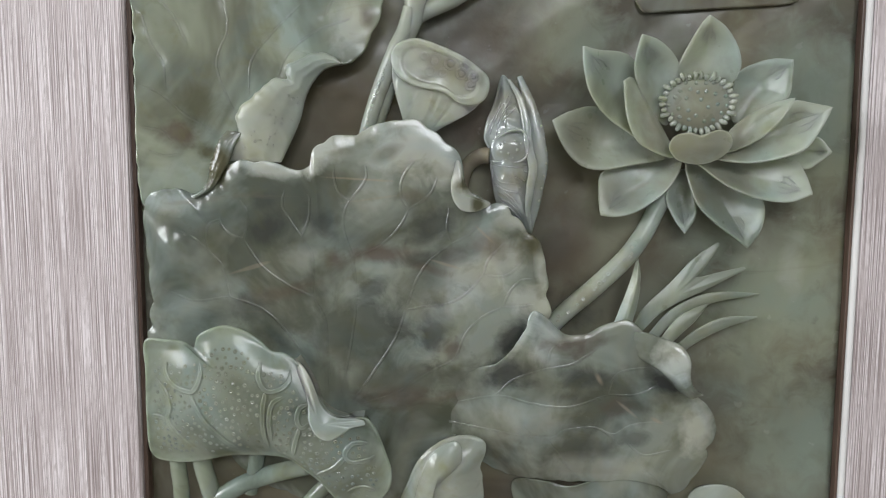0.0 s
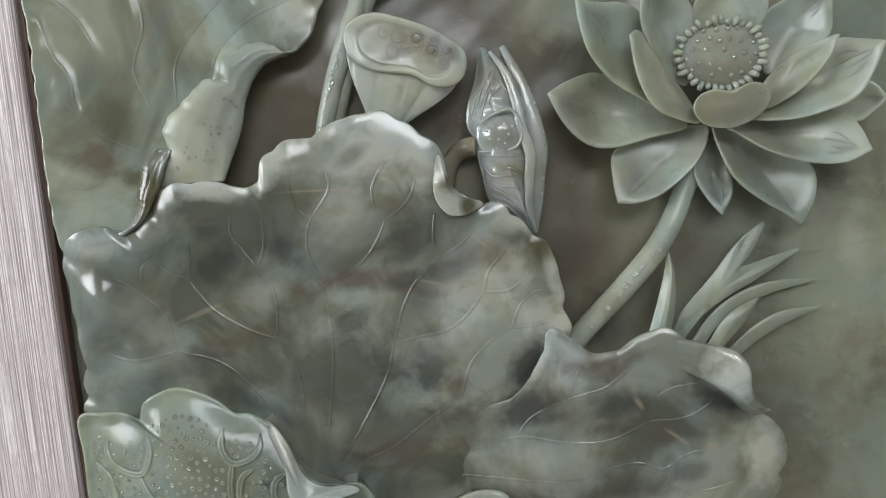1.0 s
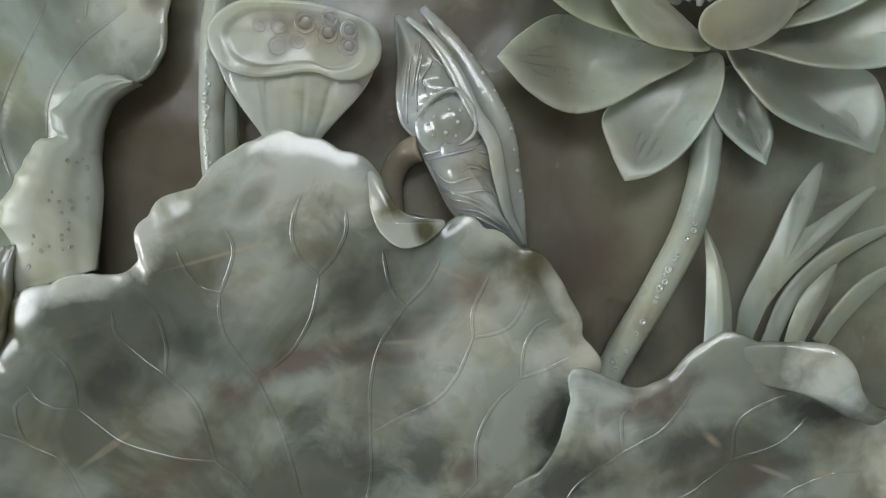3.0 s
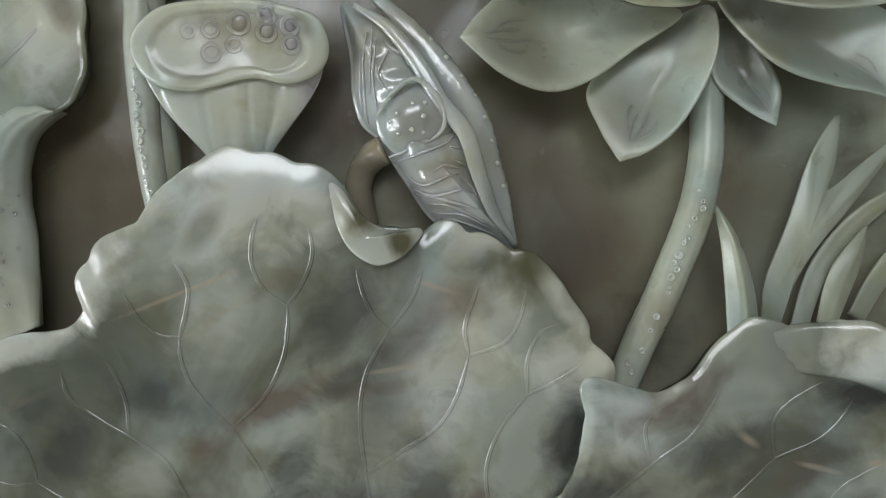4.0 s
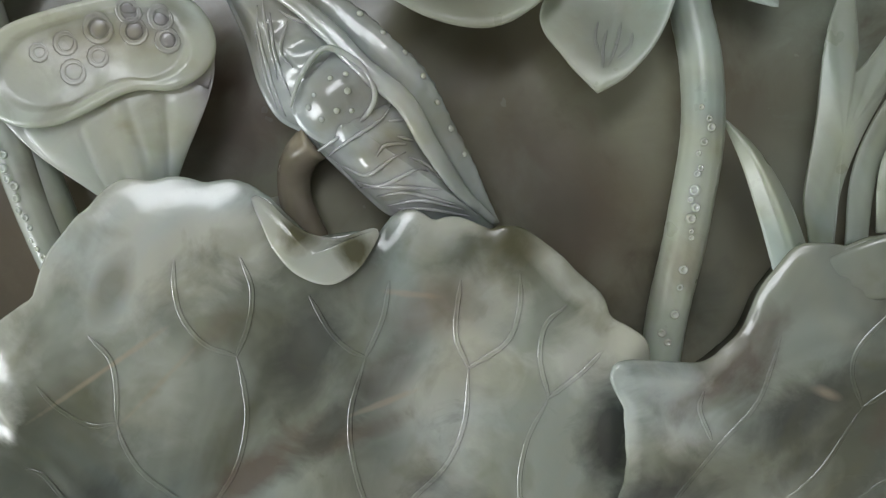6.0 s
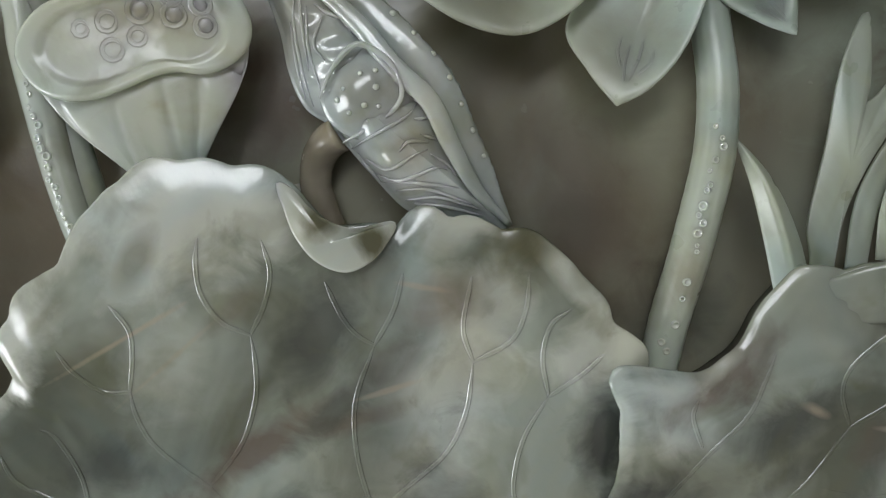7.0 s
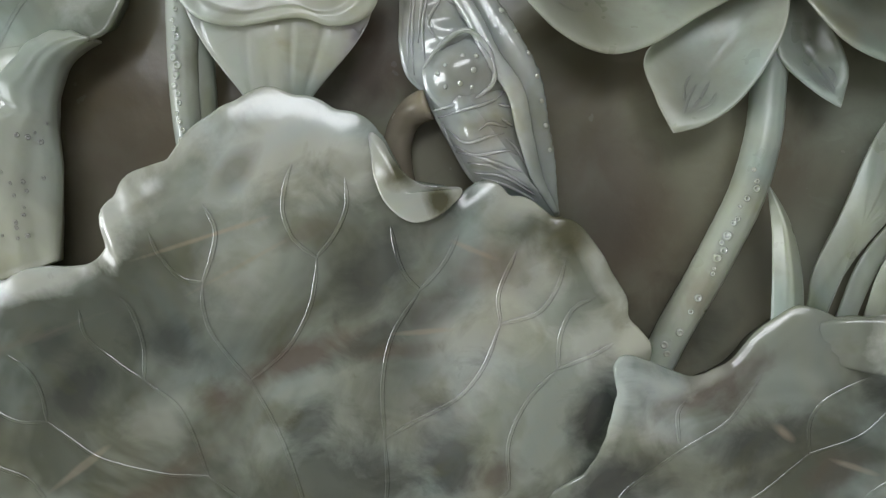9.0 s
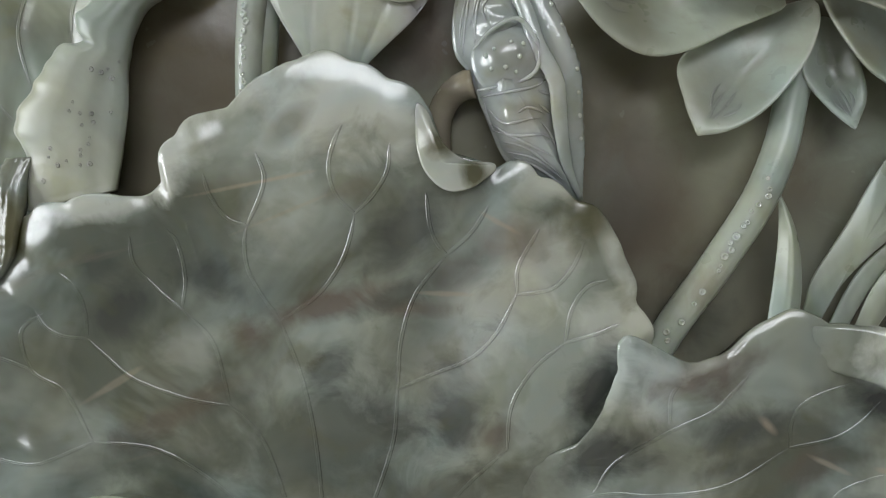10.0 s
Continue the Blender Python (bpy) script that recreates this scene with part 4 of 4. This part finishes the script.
tube("bud_stalk", [(-3,40,15), (-9,40,13), (-16,37,9), (-22,30,6), (-25,22,5), (-27,14,5), (-30,2,4), (-33,-13,3)], (7, 6.5, 6.2, 6.2, 6.2, 6.2, 6), carving, JADE_TAN, knobs=0.03)

# the lotus flower
core = np.array([(160,82,37)][0], float)
DISC = [tuple(core * 0.17 + np.array(p, float) * 0.83) for p in [(129,81,34), (134,96,35), (146,103,36), (163,105,36), (180,100,36), (190,89,35), (189,75,34), (180,64,33), (164,58,32), (145,62,32), (134,71,33)]]
flower = sheet("lotus_flower", DISC, [(160,82,37)], carving, JADE_PETAL, n=90, m=18, power=2.5, dome=-1.0, lip=1.5, inset=4, label="open pale green lotus flower, its flat seed head ringed by stamens")
PETALS = [([(46,68,36), (60,75,30), (80,79,24), (100,68,22), (121,50,22), (138,39,22), (111,34,30), (88,30,34), (70,33,36), (56,47,36)], 0.5), ([(269,44,30), (260,55,26), (249,53,20), (237,41,18), (250,31,26), (260,37,30)], 0.5), ([(231,115,40), (218,116,34), (206,113,30), (195,107,28), (191,95,26), (192,68,26), (210,77,32), (228,86,38), (231,101,40)], 0.5)]
PETALS += [([(164,148,46), (178,139,42), (188,124,40), (191,110,38), (185,98,34), (168,93,28), (147,101,30), (145,112,34), (152,129,40), (159,142,44)], 0.5), ([(67,124,50), (81,122,40), (99,121,34), (110,114,30), (117,88,28), (120,55,30), (102,62,38), (85,74,44), (73,91,48), (68,110,50)], 0.5), ([(112,133,50), (126,129,44), (139,119,38), (144,108,34), (141,88,30), (138,66,28), (125,75,34), (114,89,42), (108,106,46), (109,121,48)], 0.5)]
PETALS += [([(157,-22,22), (166,-7,19), (165,16,14), (157,29,12), (147,18,14), (142,5,18), (149,-11,21)], 0.5), ([(253,11,36), (249,26,30), (242,36,24), (213,39,22), (167,37,24), (169,30,32), (186,17,38), (208,8,40), (234,5,38)], 0.5)]
PETALS += [([(206,-33,30), (216,-19,28), (220,-3,24), (215,8,20), (190,25,16), (162,38,16), (156,32,22), (161,9,30), (169,-4,32), (183,-16,32), (196,-25,31)], 0.5),
           ([(87,-7,29), (86,9,25), (90,27,19), (119,36,15), (149,38,15), (151,32,23), (143,18,29), (130,6,32), (114,-4,33), (99,-8,31)], 0.5)]
PETALS += [([(259,78,50), (247,81,44), (234,83,38), (217,73,32), (191,55,30), (174,43,32), (178,38,40), (200,36,46), (223,40,49), (240,47,50), (250,61,51)], 0.5)]
PETALS += [([(99,98,50), (106,100,46), (117,85,40), (132,63,34), (143,44,32), (140,40,38), (126,44,44), (111,53,48), (102,72,51)], 0.5), ([(230,85,50), (217,81,46), (203,74,40), (190,64,35), (181,50,34), (183,44,40), (198,50,46), (212,60,49), (223,73,51)], 0.5), ([(136,47,50), (139,55,52), (149,58,53), (159,56,53), (172,60,53), (181,57,52), (183,49,50), (176,40,46), (161,35,44), (144,38,46)], 0.5)]
petal_obs = []
for k, (rim, power) in enumerate(PETALS):
    p = np.array(rim, float)
    mean = p.mean(0)
    hub = mean * 0.94 + core * np.array([0.06, 0.06, 0.0])
    hub[2] = p[:, 2].mean() - (7.5 if k < 11 else 3.0 if k < 13 else -2.5)
    petal_obs.append(sheet("petal", rim, [tuple(hub)], flower, JADE_PETAL, n=110, m=22, power=1.7, lip=0.9, thick=4.5, rough=0.3, size=12, seed=k * 0.7, blend=3.0, corner=k < 13))
for k, (rim, power) in enumerate(PETALS[:11]):
    # short strokes cut behind the tip of each petal
    skin = surface_of(petal_obs[k])
    tip, mid = np.array(rim[0][:2], float), np.array(rim, float)[:, :2].mean(0)
    o = mid - tip
    reach = np.linalg.norm(o)
    o /= reach
    for w, a, b in ((-0.16, 0.34, 0.62), (-0.05, 0.24, 0.7), (0.06, 0.22, 0.6), (0.16, 0.36, 0.66)):
        side = np.array([-o[1], o[0]]) * w * reach
        vein(skin, [tuple(tip + o * reach * a + side * a * 1.6), tuple(tip + o * reach * (a + b) / 2 + side), tuple(tip + o * reach * b + side)], petal_obs[k].parent, JADE_PETAL, 0.4, 0.2, "tip_stroke")
disc_top = surface_of(flower)
rng = random.Random(5)
dots = []
while len(dots) < 26:
    a, b = rng.uniform(-24, 24), rng.uniform(-19, 19)
    if (a / 27) ** 2 + (b / 20) ** 2 < 0.85 and all((a - c) ** 2 + (b - d) ** 2 > 36 for c, d in dots):
        dots.append((a, b))
for a, b in dots:
    stud("seed", pearl_mesh(1.9, 0.4), disc_top, core[0] + a, core[1] + b, flower, 0.9).data.materials.append(JADE_BEAD_GREEN)
border = curve(DISC, 34, True)
for k in range(34):
    p = border[k]
    o = p[:2] - core[:2]
    o /= np.linalg.norm(o)
    long = 5.0 + 1.8 * math.sin(k * 2.4)
    rise = 1.5 + 1.0 * math.sin(k * 1.9)
    side = 0.8 * math.sin(k * 3.1)
    start = (p[0] - o[0], p[1] - o[1], p[2] - 3)
    mid = (p[0] + o[0] * 1.5, p[1] + o[1] * 1.5, p[2] + rise)
    tip = (p[0] + o[0] * long - o[1] * side, p[1] + o[1] * long + o[0] * side, p[2] + rise * 0.6)
    tube("stamen", [start, mid, tip], (1.7, 2.0, 2.1, 1.3), flower, JADE_PALE, 8, 8, flat=0.8)

flower_stalk = tube("flower_stalk", [(148,15,4), (136,-2,12), (124,-24,17), (109,-45,17), (86,-68,16), (63,-89,14), (47,-106,11)], (7.5, 7.5, 7.8, 8, 8, 7.8, 7.5), carving, JADE_PETAL, knobs=0.02, steps=60, label="thick stalk with a row of small drilled rings")
stalk_top = surface_of(flower_stalk)
path = curve([(148,15,4), (136,-2,12), (124,-24,17), (109,-45,17), (86,-68,16), (63,-89,14), (47,-106,11)], 80)
rng = random.Random(8)
ring_mesh = pit_mesh(1.5, JADE_BEAD)
for k in list(range(30, 56, 2)) + [60, 63, 68, 71, 74]:
    stud("drilled_ring", ring_mesh, stalk_top, path[k, 0] - 1.0 + rng.uniform(-2.2, 2.2), path[k, 1] + 1 + rng.uniform(-1, 1), flower_stalk, rng.uniform(0.5, 1.1))

# grass blades
sheet("forked_blade", [(117,-105,19), (121,-95,20), (127,-85,19), (148,-65,17), (165,-47,15), (177,-38,12), (189,-32,10), (182,-43,13), (174,-54,15), (168,-60,16), (175,-60,15), (184,-58,13), (198,-55,11), (212,-53,9), (198,-60,12), (184,-67,14), (173,-72,16), (155,-80,18), (139,-90,19), (128,-101,20), (122,-108,19)], [(150,-76,18)], carving, JADE_PETAL, n=190, m=16, power=1.5, dome=1.2, lip=0.7, thick=4.5, label="pale grass blade split into two points")
for path, w, ridge, base in (([(133,-113,14), (154,-91,13), (184,-78,11), (225,-75,6)], 10, 1.0, 0.8), ([(160,-120,12), (176,-108,12), (197,-99,10), (225,-95,6)], 10, 1.0, 0.8), ([(144,-115,18), (157,-100,18), (170,-90,16), (181,-83,12)], 12.5, 2.0, 0.7), ([(105,-106,24), (113,-82,24), (118,-61,22), (120,-43,17)], 11.5, 4.5, 1.2)):
    blade("grass_blade", path, w, carving, JADE_PETAL, ridge, base)

# lower border: bud, stalks, low leaves
bud = sheet("closed_bud", [(-72,-260,26), (-68,-234,28), (-59,-215,30), (-45,-202,31), (-31,-196,31), (-17,-195,31), (-7,-200,31), (-7,-209,31), (-11,-221,30), (-9,-232,29), (-14,-258,27)], [(-40,-227,44)], carving, JADE_PALE, n=120, m=26, power=2.2, lip=1.8, inset=6, label="closed pale green lotus bud")
sheet("bud_petal", [(-64,-254,38), (-56,-219,40), (-47,-204,41), (-31,-196,41), (-26,-203,42), (-29,-218,42), (-47,-237,42), (-52,-252,42)], [(-44,-221,47)], bud, JADE_PALE, n=90, m=16, power=2.0, lip=1.3, inset=4)
for path, r in (([(-273,-217,12), (-271,-237,12), (-270,-253,11), (-271,-270,8)], 7), ([(-252,-213,15), (-247,-236,15), (-238,-267,15)], 8), ([(-202,-213,13), (-204,-231,13), (-210,-252,13)], 7), ([(-158,-227,15), (-190,-235,15), (-220,-247,15), (-250,-267,15)], 8), ([(-131,-235,15), (-148,-250,15), (-166,-271,15)], 7)):
    tube("lower_stalk", path, (r, r, r), carving, JADE_FOLD, knobs=0.03)
sheet("low_leaf", [(21,-243,3), (46,-242,7), (70,-246,9), (94,-238,11), (123,-239,11), (145,-245,9), (153,-254,9), (145,-280,7), (66,-288,5), (27,-268,3)], [(85,-260,9)], carving, JADE_LEAF, n=120, m=20, power=1.5, lip=0.8, inset=5, rough=1.0, size=12)
sheet("low_pad", [(172,-252,14), (180,-243,16), (197,-241,16), (212,-247,14), (221,-262,12), (197,-277,12), (175,-268,12)], [(194,-256,20)], carving, JADE_PALE, n=90, m=16, power=1.6, lip=1.5, inset=5)
sheet("low_relief_bar", [(118,163,5), (121,168,5), (181,173,5), (241,171,5), (239,165,5), (195,162,5), (145,159,5), (124,158,5)], [(176,165,5)], carving, JADE_GROUND, n=120, m=10, power=2, lip=1.5, inset=2)
